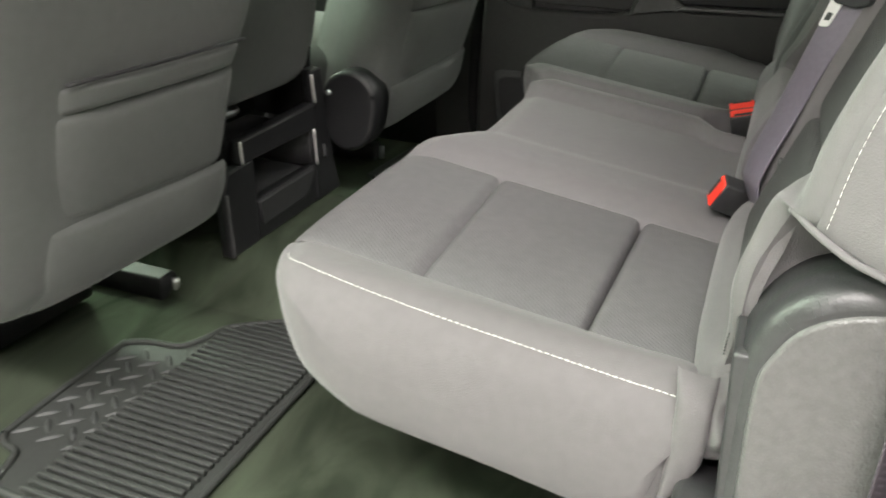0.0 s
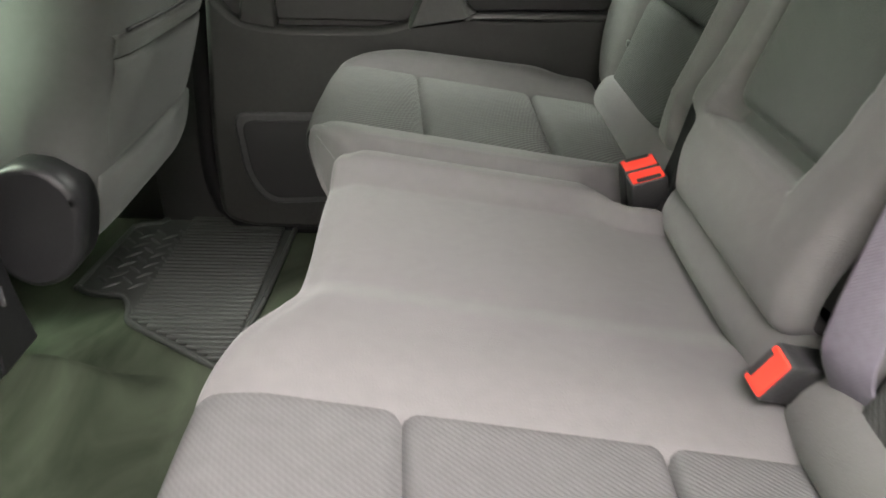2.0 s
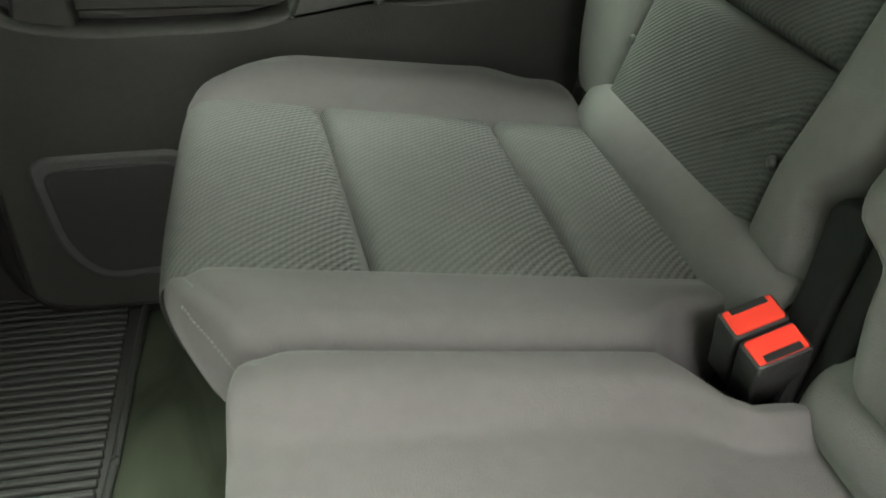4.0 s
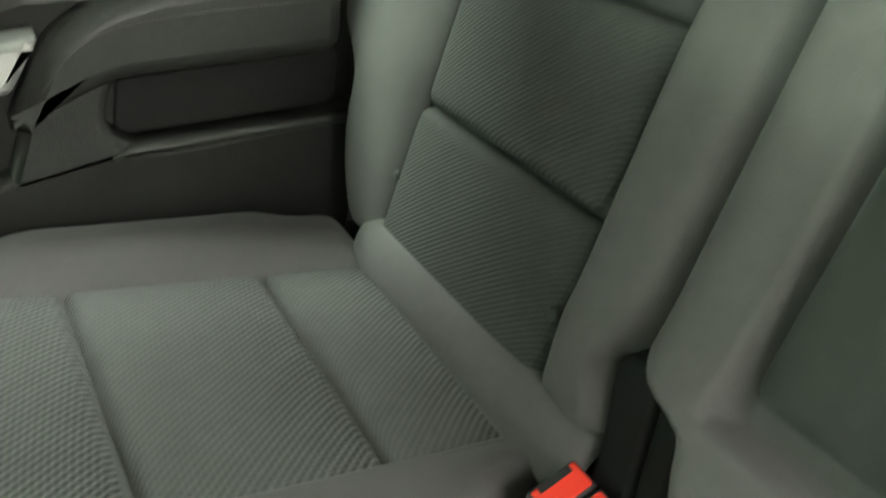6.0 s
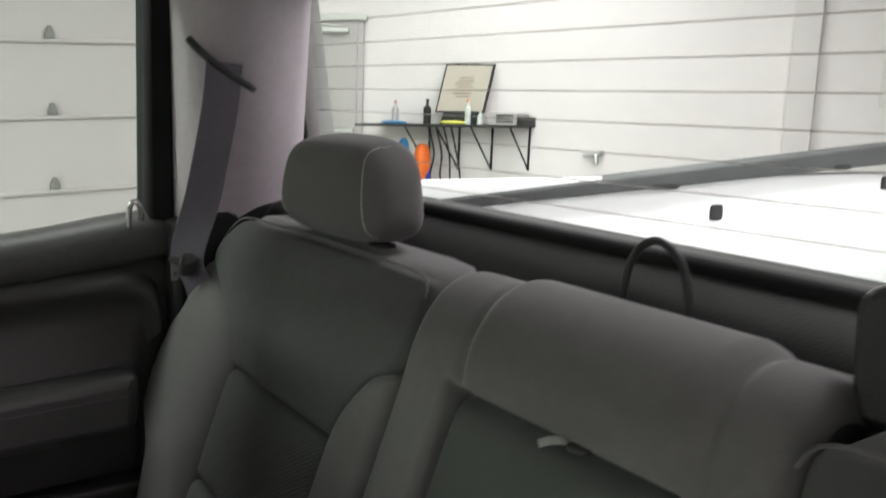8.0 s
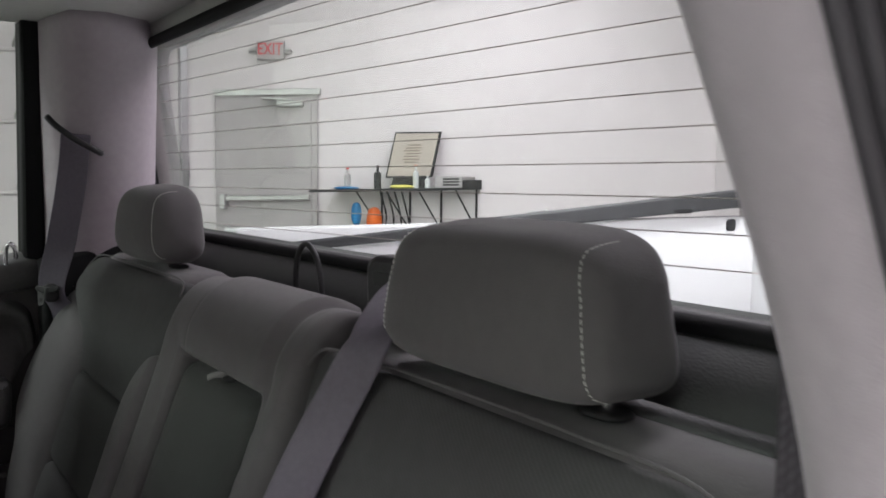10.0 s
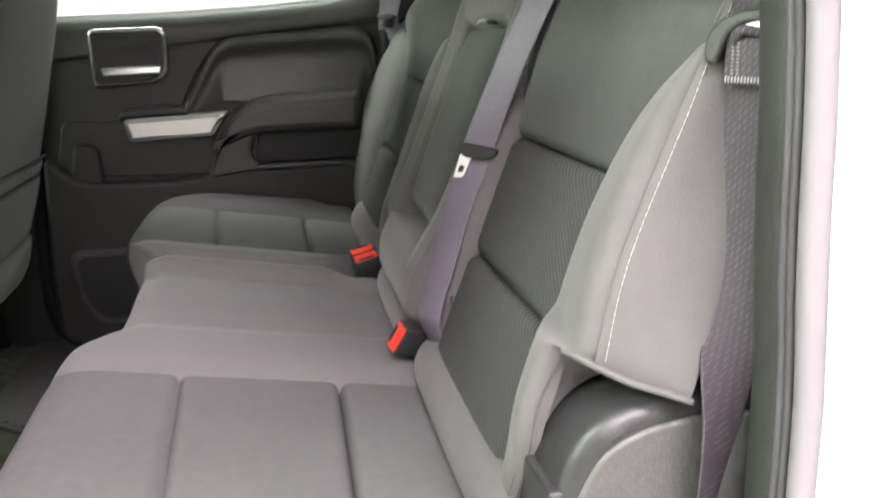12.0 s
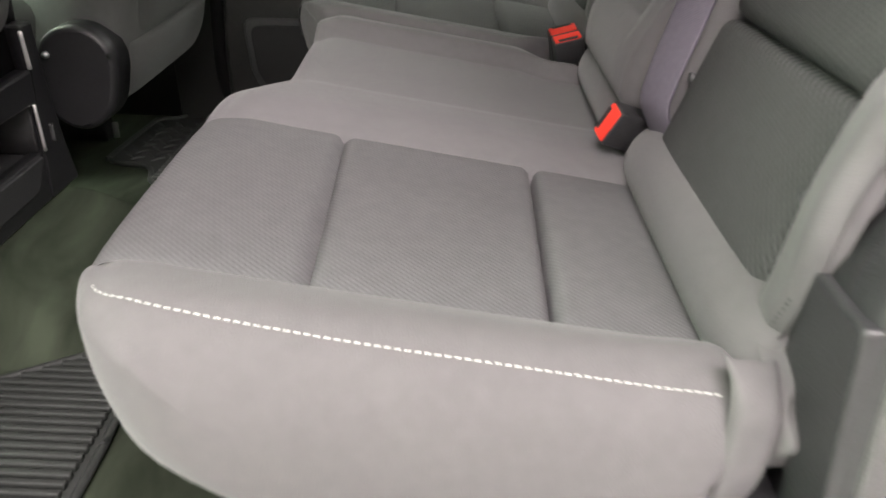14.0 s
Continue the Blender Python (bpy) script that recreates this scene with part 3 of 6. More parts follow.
# ---- rear window and shelf ----
def rear_window():
    rows = []
    win = outline([(-0.10, 0.925), (1.505, 0.925), (1.545, 1.30), (-0.14, 1.30)], [0.05, 0.05, 0.07, 0.07], 7)
    put = lambda a, b, h: (h + (b - 0.92) * -0.10, a, b)
    # surround: outer rectangle to window outline
    c = Vector((CY, 1.11))
    out = []
    for p in win:
        q = (p - c)
        s = min(0.93 / max(abs(q.x), 1e-6), 0.235 / max(abs(q.y), 1e-6))
        out.append(c + q * s)
    rows = [[Vector(put(p.x, p.y, 0.86)) for p in win], [Vector(put(p.x, p.y, 0.80)) for p in win], [Vector(put(p.x, p.y, 0.797)) for p in out], [Vector(put(p.x, p.y, 0.86)) for p in out]]
    me = grid_mesh("window_surround", rows, True, False)
    part("wall_window_rear", me, HEAD, None, "light grey trim round the rear window", "wall", kind="structure")
    w = thing("rear_window", (0.82, CY, 0.93), "wide rear window with thin printed heater lines", "window", kind="structure")
    rim = [put(p.x, p.y, 0.798) for p in win]
    part("gasket", tube("gasket", rim + [rim[0]], 0.0105, 160, 8), SEAL, w, "black rubber gasket")
    pane = part("pane", plate("pane", [(-0.12, 0.91), (1.53, 0.91), (1.57, 1.31), (-0.17, 1.31)], put, 0.838, 0.834, 0.05, 0.001), GLASS, w)
    pane.visible_shadow = False
    for k in range(-3, 9):
        rung = lambda y: put(y, 1.052 + k * (0.0275 + 0.0052 * y), 0.832)
        part("heater_line", ribbon("heater_line", [rung(-0.11), rung(CY), rung(1.53)], [(0, 0, 1)] * 3, 0.0011, 0.0004, 8), LINE, w)
    sh = thing("rear_shelf", (0.78, CY, 0.86), "dark moulded trim panel below the rear window", "trim panel")
    prof = [(0.86, 0.80), (0.735, 0.80), (0.735, 0.868), (0.742, 0.885), (0.760, 0.905), (0.790, 0.922), (0.80, 0.926), (0.80, 0.932), (0.86, 0.932)]
    part("lower_ledge", grid_mesh("lower_ledge", [[Vector((a, y, b)) for a, b in ((0.80, 0.855), (0.726, 0.855), (0.722, 0.862), (0.724, 0.872), (0.732, 0.877), (0.80, 0.877))] for y in (-0.12, CY, 1.53)], True, True), PLASTIC, sh)
    part("shelf_panel", grid_mesh("shelf_panel", [[Vector((a, y, b)) for a, b in prof] for y in (-0.12, 0.3, CY, 1.1, 1.53)], True, True), DARKTRIM, sh)
    lp = thing("tether_loop", (0.742, 0.706, 0.87), "thin black looped tether strap standing behind the seat", "strap")
    part("loop", tube("loop", [(0.745, 0.728, 0.85), (0.742, 0.731, 0.90), (0.74, 0.718, 0.938), (0.739, 0.693, 0.953), (0.74, 0.667, 0.938), (0.742, 0.657, 0.90), (0.745, 0.659, 0.85)], 0.0038, 50), BLACK, lp)
    rt = thing("belt_retractor", (0.755, 0.47, 0.88), "black plastic belt retractor cover behind the seat", "retractor")
    part("cover", plate("cover", [(0.40, 0.86), (0.50, 0.86), (0.505, 0.945), (0.49, 0.957), (0.41, 0.957)], lambda a, b, h: (h, a, b), 0.80, 0.715, 0.012, 0.008), PLASTIC, rt)
    part("slot", plate("slot", [(0.418, 0.925), (0.482, 0.925), (0.482, 0.94), (0.418, 0.94)], lambda a, b, h: (h, a, b), 0.72, 0.713, 0.003, 0.001), BLACK, rt)


rear_window()


# ---- rear pillars ----
def far_pillar():
    rows = []
    for z in [0.80 + 0.03 * k for k in range(19)]:
        lean = (z - 0.86) * 0.27
        rows.append([Vector(p) for p in ((0.575, 1.555 - lean * 0.3, z), (0.582, 1.525 - lean * 0.5, z), (0.60, 1.495 - lean, z), (0.66, 1.475 - lean, z), (0.74, 1.485 - lean * 0.8, z), (0.785, 1.515 - lean * 0.4, z), (0.80, 1.56, z), (0.80, 1.62, z), (0.575, 1.62, z))])
    p = thing("rear_pillar", (0.66, 1.50, 0.86), "pale grey cloth trim of the far rear pillar", "pillar", kind="structure")
    part("pillar_trim", grid_mesh("pillar_trim", rows, True, True), PILLAR, p)
    part("lower_trim", plate("lower_trim", [(0.56, 0.0), (0.82, 0.0), (0.82, 0.90), (0.70, 0.905), (0.56, 0.872)], lambda a, b, h: (a, h, b), 1.60, 1.470, 0.01, 0.01), SEAL, p)
    part("belt_guide", tube("belt_guide", [(0.567, 1.418, 1.145), (0.58, 1.405, 1.128), (0.61, 1.398, 1.105), (0.645, 1.395, 1.085), (0.658, 1.405, 1.08)], 0.006, 24), PLASTIC, p, "black belt guide slot")


far_pillar()


def near_pillar():
    """Rear edge of the open doorway: a forward-facing post of pale trim, two seals and the painted jamb."""
    p = thing("rear_pillar", (0.62, -0.1, 0.0), "near rear pillar with pale upper trim and black rubber seals", "pillar", kind="structure")
    face = [(0.0, 0.600), (0.20, 0.622), (0.40, 0.629), (0.48, 0.627), (0.55, 0.624), (0.62, 0.617), (0.68, 0.612), (0.74, 0.608), (0.80, 0.602), (0.86, 0.592), (0.92, 0.575), (0.98, 0.550), (1.04, 0.518), (1.20, 0.425), (1.34, 0.340)]
    zs = [1.34 * k / 90 for k in range(91)]

    def strip(cols, lo=0.0, hi=1.34):
        return [[Vector((lookup(face, z) + a, b, z)) for a, b in cols] for z in zs if lo <= z <= hi]
    skin = ((0.150, 0.010), (0.060, -0.045), (0.024, -0.068), (0.009, -0.079), (0.003, -0.086), (-0.002, -0.097), (-0.003, -0.115), (0.000, -0.131), (0.012, -0.134))
    upper = strip(skin, 0.835)
    drop = (0.004, 0.004, 0.006, 0.008, 0.007, 0.003, -0.002, -0.008, -0.010)
    upper[0] = [Vector((q.x, q.y, 0.846 + d)) for q, d in zip(upper[0], drop)]
    upper.insert(0, [q + Vector((0.010, 0, 0.002)) for q in upper[0]])
    part("upper_trim", grid_mesh("upper_trim", upper), PILLAR, p, "pale grey cloth trim")
    part("lower_trim", grid_mesh("lower_trim", strip([(a + 0.004, b - 0.003) for a, b in skin[:-2]] + [(a + 0.004, b) for a, b in skin[-2:]], 0.0, 0.87)), POSTTRIM, p, "dark grey plastic trim")
    line = lambda a, b: [Vector((lookup(face, z) + a, b, z)) for z in zs[::3]]
    part("inner_seal", tube("inner_seal", line(0.002, -0.1335), 0.0040, 110), JAMBSEAL, p)
    part("outer_seal", tube("outer_seal", line(0.003, -0.1405), 0.0034, 110), JAMBSEAL, p)
    part("seal_flange", grid_mesh("seal_flange", strip(((0.014, -0.128), (0.009, -0.137), (0.007, -0.143), (0.010, -0.148)))), JAMBSEAL, p)
    jamb = ((0.010, -0.1430), (0.005, -0.1445), (0.001, -0.1480), (-0.002, -0.1540), (-0.002, -0.1600), (0.002, -0.1645), (0.007, -0.1670), (0.014, -0.1685))
    part("door_jamb", grid_mesh("door_jamb", strip(jamb)), SHADEPAINT, p, "door jamb, its white paint greyed for shade")


near_pillar()


# ---- rear seat cushions ----
def cushion_body(name, ys, crown, front, lift):
    """The foam body: profiles across x, strung along the bench; ends rounded over."""
    def profile(y, inset):
        xf = lookup(front, y)
        h = lookup(crown, y) + lift
        near = lookup([(0.0, 1.0), (0.045, 1.0), (0.093, 0.0)], y) if first < 0.5 else 0.0
        far = lookup([(1.32, 0.0), (1.40, 1.0)], y) if first > 0.5 else 0.0
        def zt(x):
            rise = min(1.0, max(0.0, (x - 0.01) / 0.12)) - 0.9 * min(1.0, max(0.0, (x - 0.37) / 0.06))
            return 0.371 - 0.14 * (x - 0.16) + h + near * 0.05 * (x - 0.16) + far * (0.016 * rise + 0.03 * (x - 0.16) - 0.006)
        i = inset
        pts = [(0.452 - i, 0.188 + lift + i * 0.5), (0.30, 0.211 + lift + i * 0.5), (0.16, 0.230 + lift + i * 0.5), (xf + 0.066 + i * 0.5, 0.243 + lift + i * 0.5), (xf + 0.026 + i * 0.7, 0.270 + lift + i * 0.6),
               (xf + 0.008 + i, 0.312 + lift), (xf + 0.001 + i, 0.350 + h * 0.5), (xf + 0.003 + i, zt(xf) - 0.016 - i * 0.3), (xf + 0.018 + i * 0.8, zt(xf + 0.03) - 0.006 - i * 0.7), (xf + 0.04 + i * 0.4, zt(xf + 0.04) - i)]
        pts += [(xf + 0.04 + (0.462 - xf - 0.04) * k / 7, zt(xf + 0.04 + (0.462 - xf - 0.04) * k / 7) - i) for k in range(1, 8)]
        pts += [(0.475 - i, 0.315 + lift - i), (0.47 - i, 0.27 + lift)]
        return pts
    r = 0.012
    first, last = ys[0], ys[-1]
    stations = []
    if first < 0.5:
        stations = [(-0.006, 0.024), (-0.002, 0.016), (0.003, 0.010), (0.010, 0.005), (0.018, 0.002), (0.027, 0.0005)]
    else:
        for k in range(6):
            a = math.pi / 2 * k / 5
            stations.append((first + r * (1 - math.sin(a)), r * (1 - math.cos(a))))
        stations = stations[::-1]
    lead = stations[-1][0]
    for k in range(1, 150):
        y = lead + (last - r - lead) * k / 150
        stations.append((y, 0.0))
    for k in range(6):
        a = math.pi / 2 * k / 5
        stations.append((last - r * (1 - math.sin(a)), r * (1 - math.cos(a))))
    rows = [curve([(a, y, b) for a, b in profile(y, i)], 58) for y, i in stations]
    # bulging end panels, drawn in towards a line along their middle
    for at_end, sign, row in ((0, -1, rows[0]), (1, 1, rows[-1])):
        lo_x = min(p.x for p in row) + 0.06
        for u, d in ((0.03, 0.0006), (0.08, 0.0016), (0.16, 0.0030), (0.30, 0.0048), (0.55, 0.0068), (0.80, 0.0077), (1.0, 0.0080)):
            ring = []
            for p in row:
                x = min(max(p.x, lo_x), 0.43)
                ring.append(p.lerp(Vector((x, p.y, 0.300 + lift - 0.15 * (x - 0.16))), u) + Vector((0, sign * d, 0)))
            if at_end:
                rows.append(ring)
            else:
                rows.insert(0, ring)
    for row in rows:
        for p in row:
            s = min(1.0, max(0.0, (p.x - 0.365) / 0.05))
            s = s * s * (3 - 2 * s)
            if first < 0.5 and p.y > 0.80:
                p.y -= (p.y - 0.80) * s * 0.55
            elif first > 0.5 and p.y < 1.0:
                p.y += (1.0 - p.y) * s * 0.5
    return grid_mesh(name, rows, True, False)


FRONT_NEAR = [(-0.02, 0.053), (0.0, 0.047), (0.03, 0.029), (0.08, 0.011), (0.20, 0.0), (0.38, 0.004), (0.46, 0.018), (0.56, 0.05), (0.62, 0.052), (0.80, 0.048), (0.88, 0.050), (0.93, 0.060)]
CROWN_NEAR = [(-0.02, -0.006), (0.0, 0.0), (0.04, 0.009), (0.082, 0.001), (0.100, -0.017), (0.382, -0.017), (0.398, 0.0), (0.46, 0.014), (0.53, 0.010), (0.60, -0.006), (0.70, -0.010), (0.845, -0.008), (0.885, 0.016), (0.91, 0.014), (0.93, 0.0)]
FRONT_FAR = [(0.92, 0.066), (0.95, 0.040), (0.985, 0.014), (1.03, -0.002), (1.25, -0.004), (1.33, 0.002), (1.375, 0.016), (1.41, 0.042), (1.44, 0.085), (1.47, 0.14)]
CROWN_FAR = [(0.92, -0.004), (0.945, 0.010), (1.006, 0.002), (1.024, -0.017), (1.312, -0.017), (1.330, 0.0), (1.39, 0.016), (1.43, 0.012), (1.47, -0.01)]


def insert_pads(owner, ya, yb, lift, xf, cuts, fabric, crown=0.004):
    """Three woven pads; the cuts between them run slightly askew, so each end has its own place."""
    z = lambda x: 0.371 - 0.14 * (x - 0.16) + lift
    (a1, b1), (a2, b2), s3 = cuts[0], cuts[1], 0.468

    def edge(y, x0, x1):
        return [(x, y, z(x) + 0.0005) for x in (x0, (x0 + x1) / 2, x1)]
    front = lambda y, f, s1: [(f + 0.006, y, z(0) - 0.066), (f - 0.001, y, z(0) - 0.032), (f + 0.010, y, z(0.02) - 0.008), (f + 0.045, y, z(0.045)), (0.105, y, z(0.105) + 0.001), (s1, y, z(s1) + 0.001)]
    for name, left, right, way, n in (("front_insert", front(ya, xf[0], a1), front(yb, xf[1], b1), (-0.35, 0, 1), 34),
                                      ("middle_insert", edge(ya, a1, a2), edge(yb, b1, b2), (0.13, 0, 1), 34),
                                      ("rear_insert", edge(ya, a2, s3), edge(yb, b2, s3), (0.13, 0, 1), 28)):
        part(name, pad(name, left, right, way, crown, 0.013, 0.014, 30, n, side=(0.012, 0.0018)), fabric, owner)


def rear_roll(owner, ya, yb, lift):
    low = lambda y: [(0.464, y, 0.316 + lift), (0.463, y, 0.338 + lift), (0.469, y, 0.360 + lift), (0.481, y, 0.376 + lift), (0.497, y, 0.384 + lift), (0.52, y, 0.378 + lift)]
    part("rear_roll", pad("rear_roll", low(ya), low(yb), (-0.75, 0, 0.65), 0.014, 0.020, 0.020, 24, 26, side=(0.012, 0.010)), CLOTH, owner)


near_c = thing("bench_seat", (0.3, 0.46, 0.0), "grey cloth two-place rear seat with headrest, armrest and white stitching", "car seat", "rear bench seats")
near_body = part("cushion_body", cushion_body("cushion_body", (0.0, 0.916), CROWN_NEAR, FRONT_NEAR, 0.0), CLOTH, near_c)
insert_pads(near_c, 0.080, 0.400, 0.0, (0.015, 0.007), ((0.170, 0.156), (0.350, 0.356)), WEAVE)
rear_roll(near_c, 0.028, 0.455, 0.0)
rear_roll(near_c, 0.46, 0.86, 0.0)
part("side_stitching", stitches("side_stitching", cling([(0.036, 0.050, 0.374), (0.044, 0.038, 0.383), (0.062, 0.029, 0.385), (0.10, 0.022, 0.383), (0.20, 0.015, 0.371), (0.32, 0.011, 0.359), (0.447, 0.008, 0.345)], [near_body.data], closed=True), (0, -0.5, 0.85)), THREAD, near_c, "white decorative stitching")
part("corner_piping", stitches("corner_piping", cling([(0.075, 0.90, 0.39), (0.060, 0.905, 0.375), (0.055, 0.908, 0.345), (0.06, 0.908, 0.31)], [near_body.data], closed=True), (-1, 0, 0.5), 0.003, 0.001, 0.0012, 0.0008), DTHREAD, near_c, "pale piping on the front corner")


def side_flap(owner):
    """Gusset behind the side panel and the loose wrinkled cloth after it."""
    part("gusset", pad("gusset", [(0.446, 0.004, 0.372), (0.450, -0.008, 0.350), (0.450, -0.009, 0.300), (0.446, -0.007, 0.215)], [(0.482, 0.010, 0.366), (0.482, -0.009, 0.345), (0.482, -0.011, 0.318), (0.480, -0.006, 0.286)], (0, -1, 0), 0.003, 0.006, 0.006, 16, 20), CLOTH, owner)
    rows = []
    for i in range(34):
        t = i / 33
        row = []
        for j in range(18):
            s = j / 17
            x = 0.474 + 0.030 * s
            plump = (math.sin(math.pi * min(1, max(0, t))) ** 0.45) * (math.sin(math.pi * (0.08 + 0.84 * s)) ** 0.6)
            fold = 0.006 * math.sin(15 * t + 4 * s) * s + 0.003 * math.sin(7 * s - 9 * t)
            y = 0.016 - 0.030 * plump + fold * plump
            z = 0.372 - 0.088 * (t ** 1.1) + 0.010 * s * (t - 0.3)
            row.append(Vector((x, y + 0.03 * (1 - t) ** 4, z)))
        rows.append(row)
    return part("side_flap", grid_mesh("side_flap", rows), CLOTH, owner, "wrinkled loose cloth at the cushion's rear corner")


side_flap(near_c)

far_c = thing("bench_seat", (0.3, 1.2, 0.0), "dark grey cloth single rear seat with headrest beside a closed door", "car seat", "rear bench seats")
far_body = part("cushion_body", cushion_body("cushion_body", (0.922, 1.455), CROWN_FAR, FRONT_FAR, 0.012), CLOTH, far_c)
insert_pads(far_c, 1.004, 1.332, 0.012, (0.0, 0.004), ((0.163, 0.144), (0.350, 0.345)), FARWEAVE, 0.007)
rear_roll(far_c, 0.925, 1.365, 0.006)
part("corner_piping", stitches("corner_piping", cling([(0.020, 1.00, 0.395), (0.032, 0.98, 0.385), (0.050, 0.955, 0.372), (0.070, 0.93, 0.35)], [far_body.data], closed=True), (-1, 0, 0.5), 0.003, 0.001, 0.0012, 0.0008), DTHREAD, far_c, "pale piping on the front corner")


# ---- rear seat backs ----
def outboard_back(b, Y, sgn, c, far):
    """One seat back with its headrest; w runs from the door side inwards."""
    def P(w, z, f=0.0):
        return (back_x(z) - f, Y(w), z)
    out = (-0.94, 0, 0.33)
    top = 0.887 if far else 0.869
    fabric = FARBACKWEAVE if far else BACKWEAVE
    z1, z2 = (0.529, 0.685) if far else (0.514, 0.663)
    wa, wb = (0.074, 0.391) if far else (0.077, 0.394)
    ear = 0.064 if far else 0.036
    # foam body
    rows = []
    for z, w0, w1, d in ((0.37, 0.05, 0.440, 0.06), (0.45, 0.045, 0.440, 0.08), (0.47, 0.03, 0.470, 0.09), (0.52, 0.02, 0.482, 0.10), (0.60, -0.005, 0.484, 0.10), (0.70, -0.008, 0.484, 0.10), (0.80, -ear + 0.02, 0.484, 0.095), (top - 0.024, -ear + 0.026, 0.482, 0.085), (top - 0.011, -ear + 0.032, 0.478, 0.080), (top, -ear + 0.046, 0.464, 0.065)):
        f = 0.018 if z < 0.84 else (0.004 if z < top - 0.004 else 0.015)
        x0, x1 = back_x(z) + f, back_x(z) + f + d
        row = []
        for k in range(9):
            w = w0 + (w1 - w0) * k / 8
            row.append(Vector((x0 + (0.012 if k in (0, 8) else 0), Y(w), z)))
        for k in range(9):
            w = w1 + (w0 - w1) * k / 8
            row.append(Vector((x1 - (0.012 if k in (0, 8) else 0), Y(w), z)))
        rows.append(row)
    part("back_body", grid_mesh("back_body", rows, True, True), CLOTH, b)
    line = lambda w, zs, f=0.0: [P(w, z, f) for z in zs]
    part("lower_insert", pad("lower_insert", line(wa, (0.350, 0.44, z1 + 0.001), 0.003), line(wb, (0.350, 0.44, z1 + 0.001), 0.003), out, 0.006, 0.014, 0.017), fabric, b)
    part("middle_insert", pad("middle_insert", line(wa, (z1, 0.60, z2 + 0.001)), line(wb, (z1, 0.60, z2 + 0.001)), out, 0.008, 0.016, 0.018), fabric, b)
    L = [P(wa + 0.002, z2), P(wa - 0.016, z2 + 0.030), P(wa - 0.044, z2 + 0.068, 0.006), P(-0.028, z2 + 0.105, 0.016), P(-ear, z2 + 0.143, 0.022), P(-ear + 0.010, top - 0.022, 0.010), P(-ear + 0.030, top - 0.004, -0.002)]
    if not far:
        L[-3:] = [P(-ear + 0.002, top - 0.066, 0.020), P(-ear + 0.020, top - 0.026, 0.008), P(-ear + 0.062, top - 0.005, -0.002)]
    R = [P(wb, z2), P(wb + 0.009, z2 + 0.034), P(wb + 0.038, z2 + 0.074), P(wb + 0.076, z2 + 0.096), P(0.486, z2 + 0.130), P(0.490, top - 0.022), P(0.478, top - 0.004, -0.002)]
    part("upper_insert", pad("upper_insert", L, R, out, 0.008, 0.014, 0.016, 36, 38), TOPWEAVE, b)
    # bolsters
    Ri = [P(wb, 0.382), P(wb, 0.42), P(wb, 0.448), P(wb, 0.468), P(wb, 0.52), P(wb, z2 - 0.02), P(wb + 0.009, z2 + 0.034), P(wb + 0.040, z2 + 0.078), P(wb + 0.062, z2 + 0.092)]
    Ro = [P(0.444, 0.384), P(0.442, 0.42), P(0.446, 0.448), P(0.480, 0.470), P(0.486, 0.52), P(0.487, z2 - 0.02), P(0.487, z2 + 0.034), P(0.484, z2 + 0.080), P(0.478, z2 + 0.100)]
    if far:
        Ro[:5] = [P(0.468, 0.384), P(0.476, 0.410, 0.004), P(0.464, 0.436, 0.002), P(0.459, 0.456), P(0.485, 0.498)]
    part("inner_bolster", pad("inner_bolster", Ri, Ro, out, 0.017, 0.020, 0.018, 20, 44), CLOTH, b)
    if far:
        # outer bolster with a lobe beside the arm and a smaller one under the notch
        Li = [P(wa, 0.36), P(wa, 0.42), P(wa, 0.48), P(wa, 0.53), P(wa, 0.548), P(wa, 0.575), P(wa, 0.60), P(wa, 0.66), P(wa - 0.012, 0.708), P(wa - 0.042, 0.750, 0.004), P(-0.026, 0.788, 0.012), P(-0.050, 0.815, 0.018)]
        Lo = [P(0.000, 0.362, 0.002), P(-0.010, 0.415, 0.020), P(-0.026, 0.47, 0.030), P(-0.029, 0.520, 0.036), P(-0.033, 0.546, 0.040), P(-0.058, 0.572, 0.044), P(-0.090, 0.602, 0.046), P(-0.097, 0.66, 0.046), P(-0.090, 0.71, 0.042), P(-0.080, 0.75, 0.034), P(-0.072, 0.79, 0.028), P(-0.066, 0.820, 0.024)]
        part("outer_bolster", pad("outer_bolster", Lo, Li, (-0.94, -0.15 * sgn, 0.2), 0.016, 0.020, 0.010, 26, 56), CLOTH, b)
        Wr = [(0.60, Y(-0.02), 0.36), (0.62, Y(-0.03), 0.47), (0.63, Y(-0.035), 0.546), (0.64, Y(-0.085), 0.61), (0.66, Y(-0.090), 0.70), (0.69, Y(-0.075), 0.79), (0.70, Y(-0.066), 0.82)]
        part("side_wing", pad("side_wing", [Lo[0], Lo[2], Lo[4], Lo[6], Lo[8], Lo[10], Lo[11]], Wr, (0, -sgn, 0), 0.002, 0.006, 0.001, 18, 36), CLOTH, b)
        # tube added for the dark band between this seat and the pillar
        contour = [(0.735, Y(0.06), 0.900), (0.726, Y(-0.045), 0.896), (0.708, Y(-0.066), 0.866), (0.690, Y(-0.080), 0.815), (0.668, Y(-0.095), 0.745), (0.650, Y(-0.095), 0.66)]
